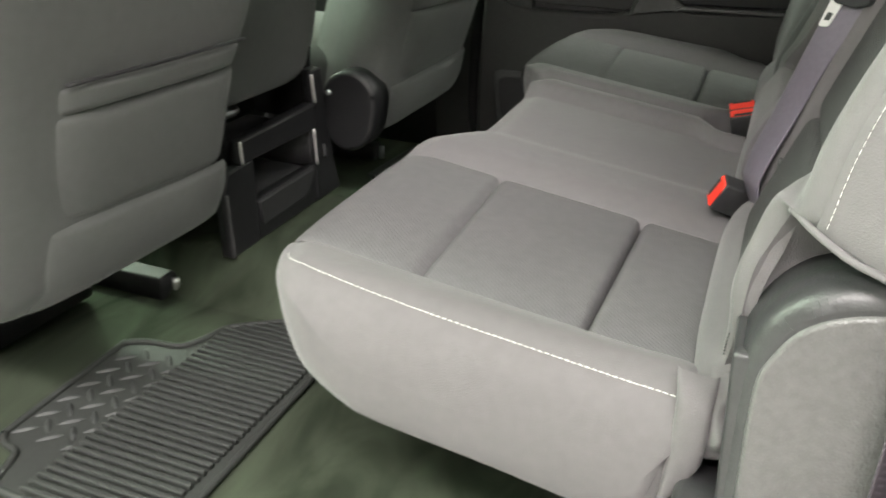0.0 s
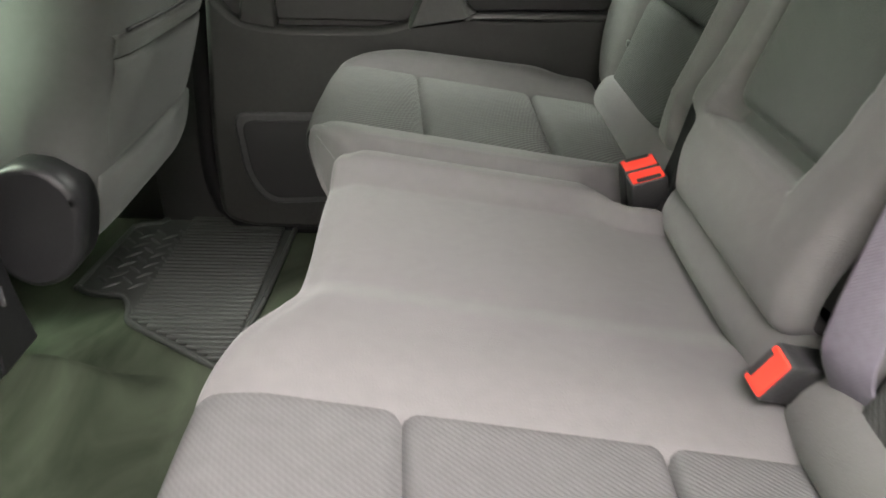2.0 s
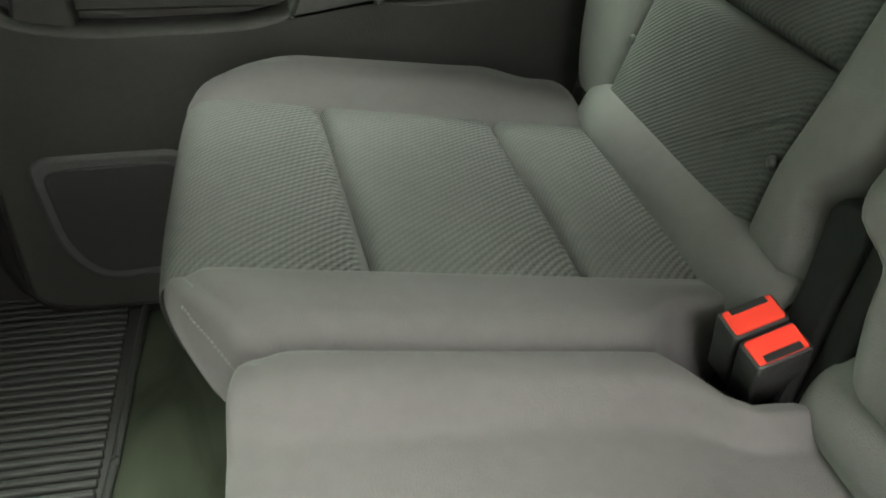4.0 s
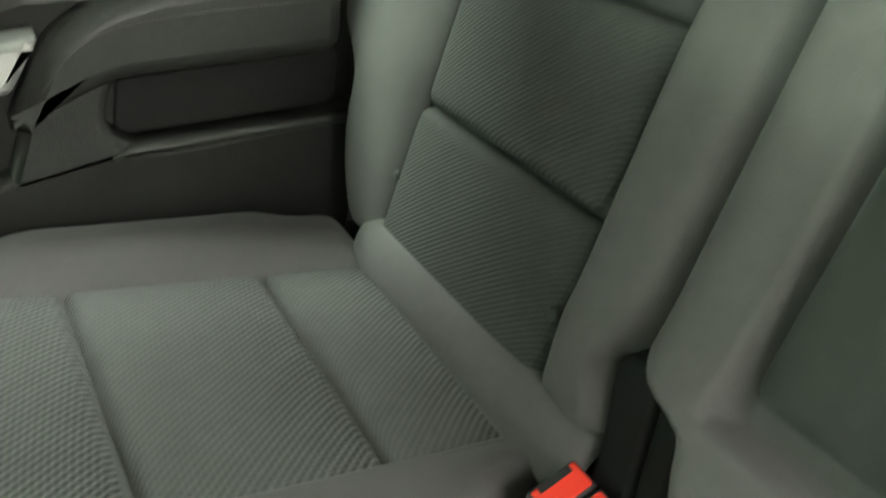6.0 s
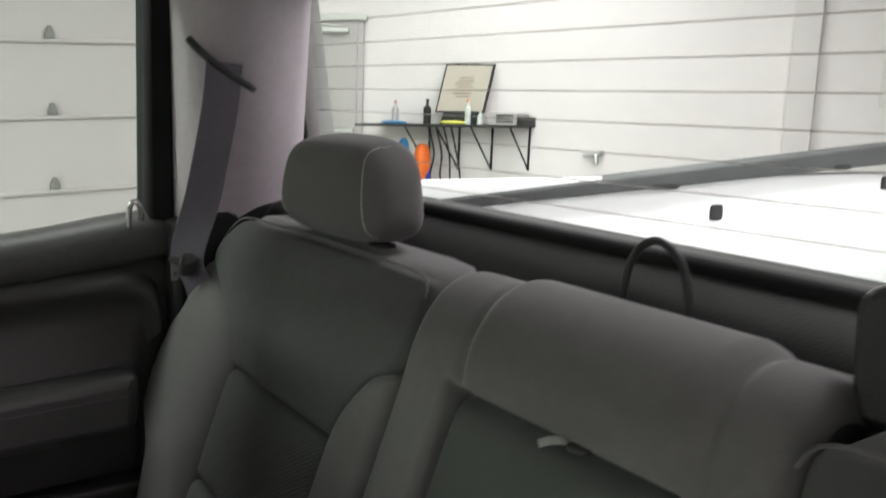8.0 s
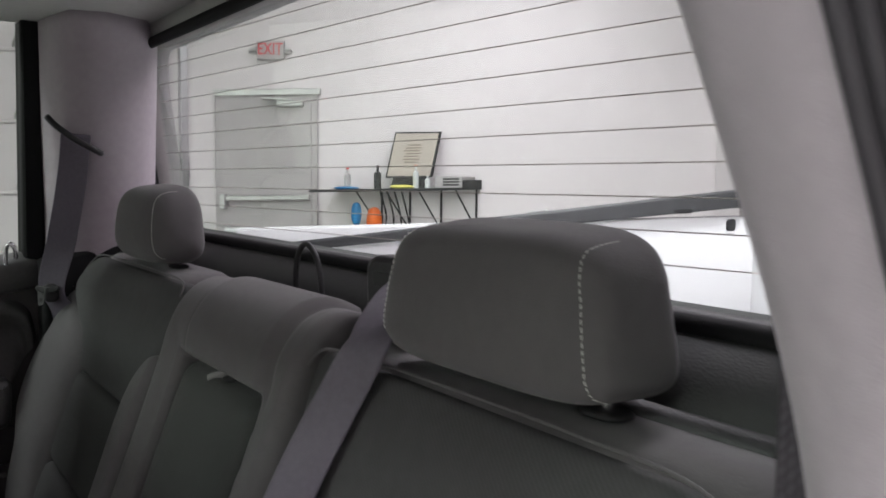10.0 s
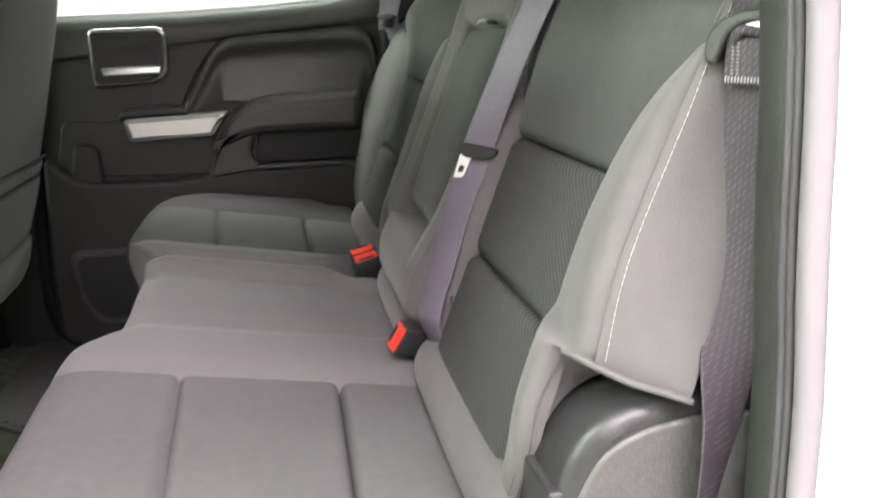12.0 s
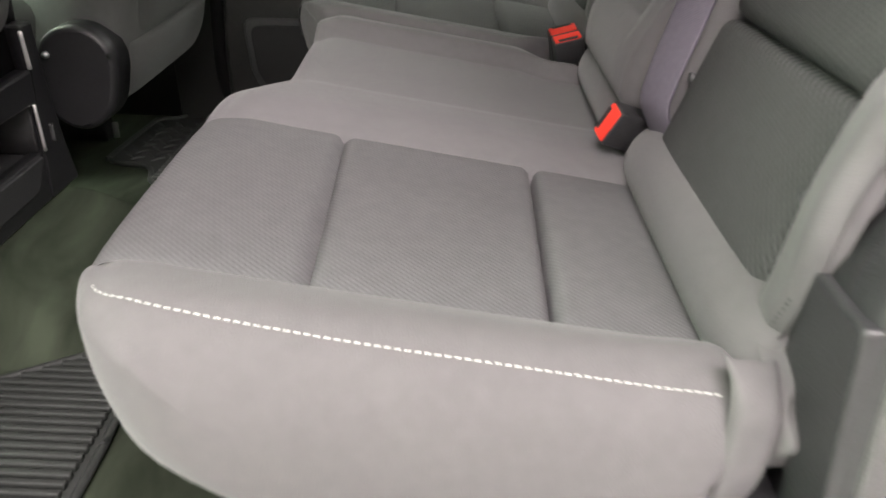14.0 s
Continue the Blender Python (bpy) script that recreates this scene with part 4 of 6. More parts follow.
        part("dark_contour", tube("dark_contour", contour, 0.012, 40, 10), BLACK, b, "black tube along the seat's outer contour")
    else:
        Li = [P(wa, z) for z in (0.36, 0.416, 0.452, 0.478, 0.503, 0.528, 0.548, 0.572, 0.63)] + [P(wa - 0.014, 0.688), P(wa - 0.044, 0.732, 0.004), P(-0.004, 0.764, 0.010), P(-0.022, 0.786, 0.014)]
        roll = [(0.487, Y(0.010), 0.416), (0.486, Y(-0.002), 0.453), (0.490, Y(-0.006), 0.479), (0.497, Y(-0.008), 0.505), (0.501, Y(-0.012), 0.526), (0.508, Y(-0.022), 0.542), (0.524, Y(-0.047), 0.541)]
        Lo = [P(0.036, 0.362, -0.004)] + roll + [(0.530, Y(-0.049), 0.590), (0.546, Y(-0.047), 0.645), (0.567, Y(-0.045), 0.70), (0.581, Y(-0.044), 0.735), (0.595, Y(-0.043), 0.765), (0.606, Y(-0.041), 0.790)]
        outer = part("outer_bolster", pad("outer_bolster", Lo, Li, (-0.94, -0.15 * sgn, 0.2), 0.021, 0.020, 0.012, 26, 46), CLOTH, b)
        # side wing behind the stitched edge
        Wf = [(0.523, Y(-0.048), 0.538), (0.531, Y(-0.049), 0.590), (0.541, Y(-0.049), 0.63), (0.567, Y(-0.047), 0.70), (0.596, Y(-0.044), 0.77), (0.630, Y(-0.032), 0.840), (0.655, Y(-0.008), 0.868)]
        Wr = [(0.590, Y(-0.079), 0.516), (0.622, Y(-0.064), 0.62), (0.646, Y(-0.050), 0.70), (0.664, Y(-0.042), 0.77), (0.700, Y(-0.024), 0.84), (0.715, Y(-0.008), 0.868)]
        wing = part("side_wing", pad("side_wing", Wf, Wr, (0, -sgn, 0), 0.006, 0.006, 0.0015, 22, 30), CLOTH, b)
        part("wing_rim", tube("wing_rim", [(0.507, Y(-0.018), 0.541), (0.512, Y(-0.028), 0.541), Wf[0], (0.545, Y(-0.066), 0.530), (0.570, Y(-0.075), 0.523), Wr[0]], 0.0028, 40, 10), CLOTH, b)
        back_edge = [(0.60, Y(0.03), 0.36), (0.61, Y(0.025), 0.42), (0.61, Y(0.02), 0.46), (0.61, Y(0.012), 0.50), (0.61, Y(0.0), 0.54)]
        part("under_wing", pad("under_wing", [Lo[0], roll[0], roll[2], roll[3], roll[5]], back_edge, (0, -sgn, 0), -0.008, 0.01, 0.0, 22, 24), CLOTH, b)
        edge = [(0.5240, Y(-0.062), 0.541), (0.5310, Y(-0.062), 0.590), (0.5410, Y(-0.062), 0.63), (0.5475, Y(-0.061), 0.648), (0.5665, Y(-0.060), 0.698), (0.5845, Y(-0.059), 0.745), (0.6015, Y(-0.057), 0.795), (0.6175, Y(-0.052), 0.825), (0.6305, Y(-0.042), 0.846)]
        part("side_stitching", stitches("side_stitching", cling(edge, [wing.data], lift=0.0013, smooth=8), (-0.5, -sgn, 0), 0.0046, 0.0014), THREAD, b, "white decorative stitching")
        fold = [(q[0] - 0.004, q[1] + sgn * 0.009, q[2]) for q in [Lo[0]] + roll[:5]]
        part("fold_seam", stitches("fold_seam", cling(fold, [outer.data], lift=0.0012), (-0.7, -sgn, 0), 0.003, 0.0022, 0.0011, 0.0008), BLACK, b)
    rim = [P(-ear + 0.002, top - 0.045, 0.014), P(-ear + 0.010, top - 0.022, 0.009), P(-ear + 0.032, top - 0.004, 0.0), P(0.10, top, 0.0), P(0.25, top + 0.001, 0.0), P(0.40, top, 0.0), P(0.474, top - 0.004, 0.002), P(0.489, top - 0.022, 0.006)]
    if not far:
        rim[:4] = [P(-ear + 0.001, top - 0.074, 0.022), P(-ear + 0.006, top - 0.048, 0.016), P(-ear + 0.024, top - 0.020, 0.006), P(-ear + 0.064, top - 0.004, 0.0), P(0.12, top, 0.0)]
    part("top_piping", tube("top_piping", rim, 0.0016, 60, 6), CLOTH, b)
    for w in (wa + 0.006, wb - 0.006):
        part("button", rounded("button", P(w, 0.450, 0.004), (0.004, 0.0065, 0.0065), 2.2, 8), TRIM, b)
    # headrest
    hx, hz = 0.692, (0.958 if far else 0.9425)
    half, inset = (0.050, 0.136 if far else 0.134, 0.0650 if far else 0.0605), (0.113 if far else 0.120)

    def warp(v):
        return Vector((v.x * (1.0 - 0.10 * v.z), v.y * (1.0 - 0.09 * v.z), v.z + 0.08 * v.x * (1 if v.z > 0 else -0.4)))
    hd = part("headrest", rounded("headrest", (hx, Y(c), hz), half, 3.4 if far else 4.6, 30, warp), CLOTH, b)
    for s in (-1, 1):
        w = c + s * inset
        arc = []
        for k in range(15):
            a = -math.pi * 0.44 + math.pi * 0.94 * k / 14
            v = warp(Vector((-math.copysign(abs(math.cos(a)) ** 0.417, math.cos(a)), 0, math.copysign(abs(math.sin(a)) ** 0.417, math.sin(a)))))
            arc.append((hx + v.x * half[0], Y(c + (w - c) * (1.0 - 0.09 * v.z)), hz + v.z * half[2]))
        part("headrest_stitching", stitches("headrest_stitching", cling(arc, [hd.data], closed=True), (-1, 0, 0.4), 0.0036, 0.0012, 0.0007, 0.0006), THREAD, hd, "pale stitching")
        w = c - 0.011 + s * 0.0775
        part("post", tube("post", [(0.706, Y(w), 0.84), (0.706, Y(w), hz - 0.03)], 0.0055, 6, 10), CHROME, hd, "chrome headrest post")
        part("post_sleeve", rounded("post_sleeve", (0.706, Y(w), top + 0.002), (0.015, 0.020, 0.004), 3, 8), BLACK, hd)
    return b


outboard_back(near_c, lambda w: w, 1, 0.231, False)
outboard_back(far_c, lambda w: 1.405 - w, -1, 0.237, True)


def centre_back():
    """Middle seat back: one upholstered surround with pillow, side rolls and foot, and the folded armrest sunk in it."""
    b = near_c
    P = lambda y, z, f=0.02: (back_x(z) - f, y, z)
    out = (-0.94, 0, 0.33)
    rows = []
    for z, d in ((0.39, 0.05), (0.465, 0.08), (0.485, 0.085), (0.60, 0.10), (0.75, 0.10), (0.85, 0.09), (0.872, 0.08), (0.884, 0.06)):
        x0 = back_x(z) + 0.030 + (0.012 if z > 0.88 else 0) + (0.012 if z > 0.9 else 0)
        wide = (0.840 if z < 0.48 else 0.905) - 0.500
        rows.append([Vector((x0 + (0.01 if k in (0, 8) else 0), 0.500 + wide * k / 8, z)) for k in range(9)] + [Vector((x0 + d, 0.500 + wide * (8 - k) / 8, z)) for k in range(9)])
    part("back_body", grid_mesh("back_body", rows, True, True), CLOTH, b)
    prof = curve([(back_x(z) - f, 0, z) for z, f in ((0.372, 0.016), (0.400, 0.030), (0.440, 0.036), (0.480, 0.032), (0.530, 0.022), (0.60, 0.018), (0.70, 0.016), (0.78, 0.016), (0.83, 0.018), (0.862, 0.013), (0.884, 0.000), (0.894, -0.022), (0.892, -0.050), (0.878, -0.085))], 120)
    ease = lambda v: min(1.0, max(0.0, v)) ** 2 * (3 - 2 * min(1.0, max(0.0, v)))
    total, nu = len(prof), 110
    rows = []
    for j, q in enumerate(prof):
        t = (prof[min(j + 1, total - 1)] - prof[max(j - 1, 0)]).normalized()
        nrm = Vector((-t.z, 0, t.x))
        over = j / (total - 1)
        ya, yb = 0.489, lookup([(0.372, 0.826), (0.44, 0.850), (0.462, 0.862), (0.480, 0.904), (0.50, 0.914), (0.60, 0.917), (0.80, 0.915), (0.91, 0.908)], q.z)
        row = []
        for i in range(nu):
            y = ya + (yb - ya) * i / (nu - 1)
            h = 0.0
            d = min(y - ya, yb - y)
            if d < 0.026:
                h -= 0.030 * (1 - math.sqrt(max(0.0, 1 - (1 - d / 0.026) ** 2)))
            if over < 0.06:
                h -= 0.020 * (1 - over / 0.06) ** 2
            # the well round the armrest
            na, nb = 0.563 + 0.10 * (0.80 - q.z), 0.832 + 0.03 * (0.80 - q.z)
            gap = max(na - y, y - nb, 0.484 - q.z, q.z - 0.800 if over < 0.8 else 1.0)
            h -= 0.044 * (1 - ease((gap + 0.004) / 0.012)) + 0.006 * (1 - ease(gap / 0.05))
            # pillow at the top between two seams
            if q.z > 0.79:
                up = ease((q.z - 0.795) / 0.02)
                h += 0.009 * up * ease(min(y - 0.545, 0.815 - y) / 0.022)
                h -= 0.0035 * up * max(math.exp(-((y - 0.545) / 0.004) ** 2), math.exp(-((y - 0.815) / 0.004) ** 2))
            h += 0.005 * math.sin(math.pi * ease((q.z - 0.38) / 0.10)) * ease(d / 0.08)
            row.append(Vector((q.x, y, q.z)) + nrm * h)
        rows.append(row)
    part("surround", grid_mesh("surround", rows), CLOTH, b)
    side = lambda ya, yb, f: [P(ya + (yb - ya) * k / 3, 0.487 + 0.311 * k / 3, f) for k in range(4)]
    part("armrest", pad("armrest", side(0.594, 0.566, 0.002), side(0.841, 0.830, 0.002), out, 0.012, 0.024, 0.024, 34, 36), ARMCLOTH, b, "folded-up armrest panel in darker cloth")
    part("pull_strap", ribbon("pull_strap", [(0.630, 0.668, 0.800), (0.618, 0.671, 0.804), (0.610, 0.677, 0.803), (0.606, 0.684, 0.799)], [(0.3, 0.2, 0.9)] * 4, 0.007, 0.001, 14), make("strap_webbing", (0.20, 0.20, 0.195), 0.7), b, "small pale grey pull strap")
    part("strap_slot", rounded("strap_slot", (0.624, 0.656, 0.801), (0.010, 0.012, 0.004), 2.2, 10), BLACK, b, "dark slot the strap comes out of")


centre_back()


# ---- side hinge cover and its bracket ----
def hinge_cover():
    c = thing("seat_hinge_cover", (0.56, -0.06, 0.0), "black grained plastic arched cover beside the rear seat", "trim cover")
    put = lambda a, b, h: (a, h, b)
    bow = lambda pts: [(p.x, p.y) for p in curve([(a, b, 0) for a, b in pts], 30)]
    arch = [(0.506, 0.0)] + bow([(0.492, 0.36), (0.4915, 0.422), (0.498, 0.454), (0.511, 0.479), (0.533, 0.498), (0.565, 0.509), (0.61, 0.514)]) + [(0.66, 0.515), (0.66, 0.0)]
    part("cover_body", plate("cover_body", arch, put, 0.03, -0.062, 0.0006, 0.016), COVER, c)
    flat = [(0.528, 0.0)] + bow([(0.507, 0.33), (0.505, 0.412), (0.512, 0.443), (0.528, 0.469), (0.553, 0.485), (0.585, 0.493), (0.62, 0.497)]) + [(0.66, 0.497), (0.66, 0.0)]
    part("lit_cover_face", plate("lit_cover_face", flat, put, -0.04, -0.0655, 0.0006, 0.004), LITCOVER, c, "grained flat face, lightened as if lit")
    part("flange", plate("flange", [(-0.058, 0.15), (-0.058, 0.437), (0.03, 0.437), (0.03, 0.15)], lambda a, b, h: (h + 0.06 * (0.437 - b), a, b), 0.535, 0.486, 0.006, 0.004), COVER, c)
    part("bracket", plate("bracket", [(0.457, 0.194), (0.516, 0.190), (0.514, 0.272), (0.462, 0.275)], put, 0.03, -0.043, 0.014, 0.009), COVER, c)
    part("foot", plate("foot", [(0.470, 0.0), (0.52, 0.0), (0.515, 0.19), (0.475, 0.19)], put, 0.06, 0.0, 0.01, 0.006), PLASTIC, c)


hinge_cover()


def far_hinge():
    c = thing("seat_hinge_cover", (0.56, 1.46, 0.0), "black plastic seat hinge cover beside the far door", "trim cover")
    put = lambda a, b, h: (a, h, b)
    part("cover_body", plate("cover_body", [(0.478, 0.0), (0.487, 0.34), (0.53, 0.44), (0.60, 0.47), (0.66, 0.47), (0.66, 0.0)], put, 1.40, 1.455, 0.03, 0.01), PLASTIC, c)


far_hinge()


def seat_base():
    part("base_box", box("base_box", 0.42, 0.80, 0.03, 0.94, 0.0, 0.225, 0.01), DARKTRIM, near_c, "dark base under the cushion")
    part("base_box", box("base_box", 0.42, 0.80, 0.965, 1.40, 0.0, 0.235, 0.01), DARKTRIM, far_c, "dark base under the cushion")
    part("wall_lining", box("wall_lining", 0.74, 0.80, -0.1, 1.5, 0.0, 0.80, 0.01), DARKTRIM, rear)


seat_base()


# ---- belts and buckles ----
def tongue(owner, at, along, across, steel=BLADE, size=1.0):
    o, a, c = Vector(at), Vector(along).normalized(), Vector(across).normalized()
    n = a.cross(c)
    put = lambda p, q, h: o + (c * p + a * q + n * h) * size
    part("tongue_head", plate("tongue_head", [(-0.026, -0.006), (0.026, -0.006), (0.028, 0.004), (0.014, 0.012), (-0.014, 0.012), (-0.028, 0.004)], put, -0.005, 0.006, 0.005, 0.003), BLACK, owner, "black tongue grip")
    part("tongue_blade", plate("tongue_blade", [(-0.023, 0.004), (-0.006, 0.008), (-0.007, 0.040), (-0.020, 0.043)], put, -0.001, 0.0015, 0.004, 0.0005), steel, owner, "bright steel tongue")
    part("tongue_window", plate("tongue_window", [(-0.017, 0.024), (-0.010, 0.024), (-0.010, 0.033), (-0.017, 0.034)], put, 0.0, 0.0019, 0.001, 0.0002), BLACK, owner)


cb = thing("centre_seat_belt", (0.53, 0.44, 0.40), "purple-grey webbing seat belt lying over the rear seat back", "seat belt", "seat belts")
acr = (0.05, 1, -0.02)
part("webbing", ribbon("webbing", [(0.742, 0.440, 0.936), (0.700, 0.410, 0.930), (0.662, 0.376, 0.914), (0.634, 0.358, 0.890), (0.616, 0.374, 0.845), (0.586, 0.400, 0.765), (0.558, 0.420, 0.680), (0.546, 0.426, 0.640)], [(0.1, 1, 0)] * 2 + [(-0.1, 0.95, 0.1), (-0.25, 0.9, 0.1), (-0.4, 0.9, 0.1), (-0.5, 0.85, 0.1), (-0.6, 0.75, 0.1), (-0.7, 0.65, 0.1)], 0.047), BELT, cb)
part("lower_webbing", ribbon("lower_webbing", [(0.546, 0.426, 0.640), (0.522, 0.428, 0.570), (0.500, 0.420, 0.50), (0.480, 0.408, 0.44), (0.478, 0.404, 0.41), (0.50, 0.404, 0.36)], [(-0.7, 0.65, 0.1), (-0.55, 0.8, 0.1), (-0.5, 0.85, 0.05), (-0.45, 0.88, 0), (-0.4, 0.9, 0), (-0.3, 0.9, 0)], 0.047), BELT, cb)
tongue(cb, (0.545, 0.420, 0.640), (-0.30, 0.20, -0.93), (0.78, -0.62, -0.1))

fb = thing("far_seat_belt", (0.60, 1.45, 0.80), "purple-grey webbing seat belt hanging from the far pillar", "seat belt", "seat belts")
part("webbing", ribbon("webbing", [(0.612, 1.396, 1.115), (0.606, 1.405, 1.04), (0.590, 1.43, 0.92), (0.574, 1.460, 0.815), (0.610, 1.452, 0.755), (0.680, 1.43, 0.69), (0.70, 1.42, 0.55)], [(0.85, -0.10, -0.5), (0.8, -0.15, -0.25), (0.7, -0.25, -0.2), (0.6, -0.5, -0.1), (0.6, -0.4, 0.4), (0.5, -0.4, 0.5), (0.5, -0.5, 0)], 0.052), BELT, fb)
part("belt_stop", rounded("belt_stop", (0.572, 1.455, 0.812), (0.014, 0.010, 0.018), 3, 10), BLACK, fb)
tongue(fb, (0.566, 1.452, 0.822), (-0.10, -0.1, -0.98), (0.8, -0.5, 0), TRIM, 0.8)

nb = thing("near_seat_belt", (0.60, -0.09, 0.03), "twill webbing seat belt hanging beside the door pillar, darkened for shade", "seat belt", "seat belts")
ang = lambda d: (math.cos(radians(d)), math.sin(radians(d)), 0)
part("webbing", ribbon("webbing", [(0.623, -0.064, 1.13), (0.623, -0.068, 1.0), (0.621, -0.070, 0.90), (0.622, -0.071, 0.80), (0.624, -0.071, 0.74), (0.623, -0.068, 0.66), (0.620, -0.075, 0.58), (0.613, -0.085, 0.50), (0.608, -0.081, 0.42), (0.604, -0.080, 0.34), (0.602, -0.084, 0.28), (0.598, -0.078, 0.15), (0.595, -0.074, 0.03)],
                               [ang(-57)] * 6 + [ang(-30), ang(22), ang(42), ang(56), ang(76), ang(95), ang(95)], 0.045, n=70), SHADEBELT, nb)


def belt_end(owner):
    """The latch tongue resting on the hanging webbing, above the doubled and sewn end."""
    o, a, n = Vector((0.620, -0.075, 0.0)), Vector(ang(-57)), Vector(ang(213))
    put = lambda p, q, h: o + a * p + Vector((0, 0, q)) + n * h
    hook = [(-0.036, 0.774), (-0.034, 0.786), (-0.026, 0.796), (-0.012, 0.802), (0.022, 0.808), (0.022, 0.798), (-0.008, 0.793), (-0.018, 0.787), (-0.022, 0.777), (-0.026, 0.766), (-0.033, 0.765)]
    part("tongue_hook", plate("tongue_hook", hook, put, 0.002, 0.012, 0.003, 0.003), PLASTIC, owner, "black plastic tongue grip on the hanging belt")
    part("hook_shade", plate("hook_shade", [(-0.022, 0.772), (-0.016, 0.786), (-0.004, 0.791), (0.022, 0.793), (0.022, 0.782), (-0.010, 0.776)], put, 0.001, 0.004, 0.003, 0.001), BLACK, owner)
    part("tongue_plate", plate("tongue_plate", [(-0.011, 0.788), (0.022, 0.791), (0.022, 0.799), (-0.011, 0.796)], put, 0.004, 0.009, 0.001, 0.0005), BLADE, owner, "bright steel tongue")
    part("sewn_loop", tube("sewn_loop", [put(-0.017, 0.780, 0.004), put(-0.012, 0.788, 0.008), put(-0.002, 0.789, 0.007), put(0.018, 0.784, 0.004)], 0.004, 24, 8), SHADEBELT, owner)
    part("sewn_end", ribbon("sewn_end", [put(0.002, 0.784, 0.004), put(0.002, 0.768, 0.004), put(0.002, 0.752, 0.003)], [a] * 3, 0.047, 0.0026, 8), SHADEBELT, owner, "doubled sewn end of the webbing")
    part("sewn_stitching", stitches("sewn_stitching", [put(-0.020, 0.7555, 0.0072), put(0.022, 0.7555, 0.0072)], n, 0.0014, 0.0009, 0.0045, 0.0005), make("sewn_thread", (0.24, 0.23, 0.25), 0.7), owner, "pale sewn end stitches")
    for p in (-0.016, -0.012):
        part("sewn_stitching", stitches("sewn_stitching", [put(p, 0.781, 0.0072), put(p + 0.001, 0.759, 0.0072)], n, 0.0016, 0.0008, 0.0022, 0.0005), DTHREAD, owner)


belt_end(nb)


def buckle(name, o, along, across, label, double=False):
    o, a, c = Vector(o), Vector(along).normalized(), Vector(across)
    c = (c - a * c.dot(a)).normalized()
    n = a.cross(c)
    t = thing(name, o, label, "buckle", "belt buckles")
    put = lambda p, q, h: o + c * p + n * q + a * h
    w, d, L = 0.0235 if double else 0.022, 0.0135, (0.065 if double else 0.060)
    for k in ((-1, 1) if double else (0,)):
        q0 = k * 0.0145
        part("housing", plate("housing", [(-w, q0 - d), (w, q0 - d), (w, q0 + d), (-w, q0 + d)], put, -L, 0.0, 0.004, 0.0025), PLASTIC, t)
        part("press_button", plate("press_button", [(-w + 0.0025, q0 - d + 0.0025), (w - 0.0025, q0 - d + 0.0025), (w - 0.0025, q0 + d - 0.0025), (-w + 0.0025, q0 + d - 0.0025)], put, -0.004, 0.0022, 0.003, 0.0015), RED, t, "red press button")
        s = k if double else 1
        part("tongue_slot", plate("tongue_slot", [(-w + 0.008, q0 + s * (d - 0.0085)), (w - 0.008, q0 + s * (d - 0.0085)), (w - 0.008, q0 + s * (d - 0.0026)), (-w + 0.008, q0 + s * (d - 0.0026))], put, -0.003, 0.0026, 0.001, 0.0001), BLACK, t, "dark tongue slot")
    return t


b1 = buckle("belt_buckle", (0.438, 0.440, 0.385), (-0.88, -0.34, 0.34), (0.42, -0.21, 0.88), "black belt buckle with a red button on the cushion")
part("strap", ribbon("strap", [(0.480, 0.457, 0.368), (0.495, 0.460, 0.355), (0.52, 0.46, 0.34)], [(0, 1, 0.2)] * 3, 0.03, 0.003, 8), BLACK, b1)
b2 = buckle("belt_buckle", (0.441, 0.888, 0.384), (-0.22, -0.25, 0.94), (1.0, 0.12, 0.2), "pair of black belt buckles with red buttons between the cushions", True)
part("strap", ribbon("strap", [(0.452, 0.90, 0.325), (0.47, 0.905, 0.28), (0.48, 0.91, 0.24)], [(1, 0, 0.2)] * 3, 0.04, 0.004, 8), BLACK, b2)

lt = thing("latch_bezel", (0.50, 0.935, 0.36), "black plastic latch housing between two seat backs", "latch")
LQ = lambda a, b, h: (back_x(b) - h, a, b)
part("housing", plate("housing", [(0.905, 0.32), (0.862, 0.32), (0.880, 0.40), (0.893, 0.466), (0.905, 0.474), (0.930, 0.468), (0.938, 0.458), (0.918, 0.40)], LQ, -0.05, 0.008, 0.006, 0.005), SEAL, lt)
part("side_housing", plate("side_housing", [(0.835, 0.32), (0.860, 0.32), (0.878, 0.40), (0.890, 0.462), (0.880, 0.470), (0.868, 0.464), (0.852, 0.40)], LQ, -0.05, 0.004, 0.006, 0.004), SEAL, lt)
part("strap_slot", plate("strap_slot", [(0.866, 0.430), (0.884, 0.436), (0.888, 0.454), (0.876, 0.460)], LQ, -0.03, 0.000, 0.004, 0.001), SEAL, lt)


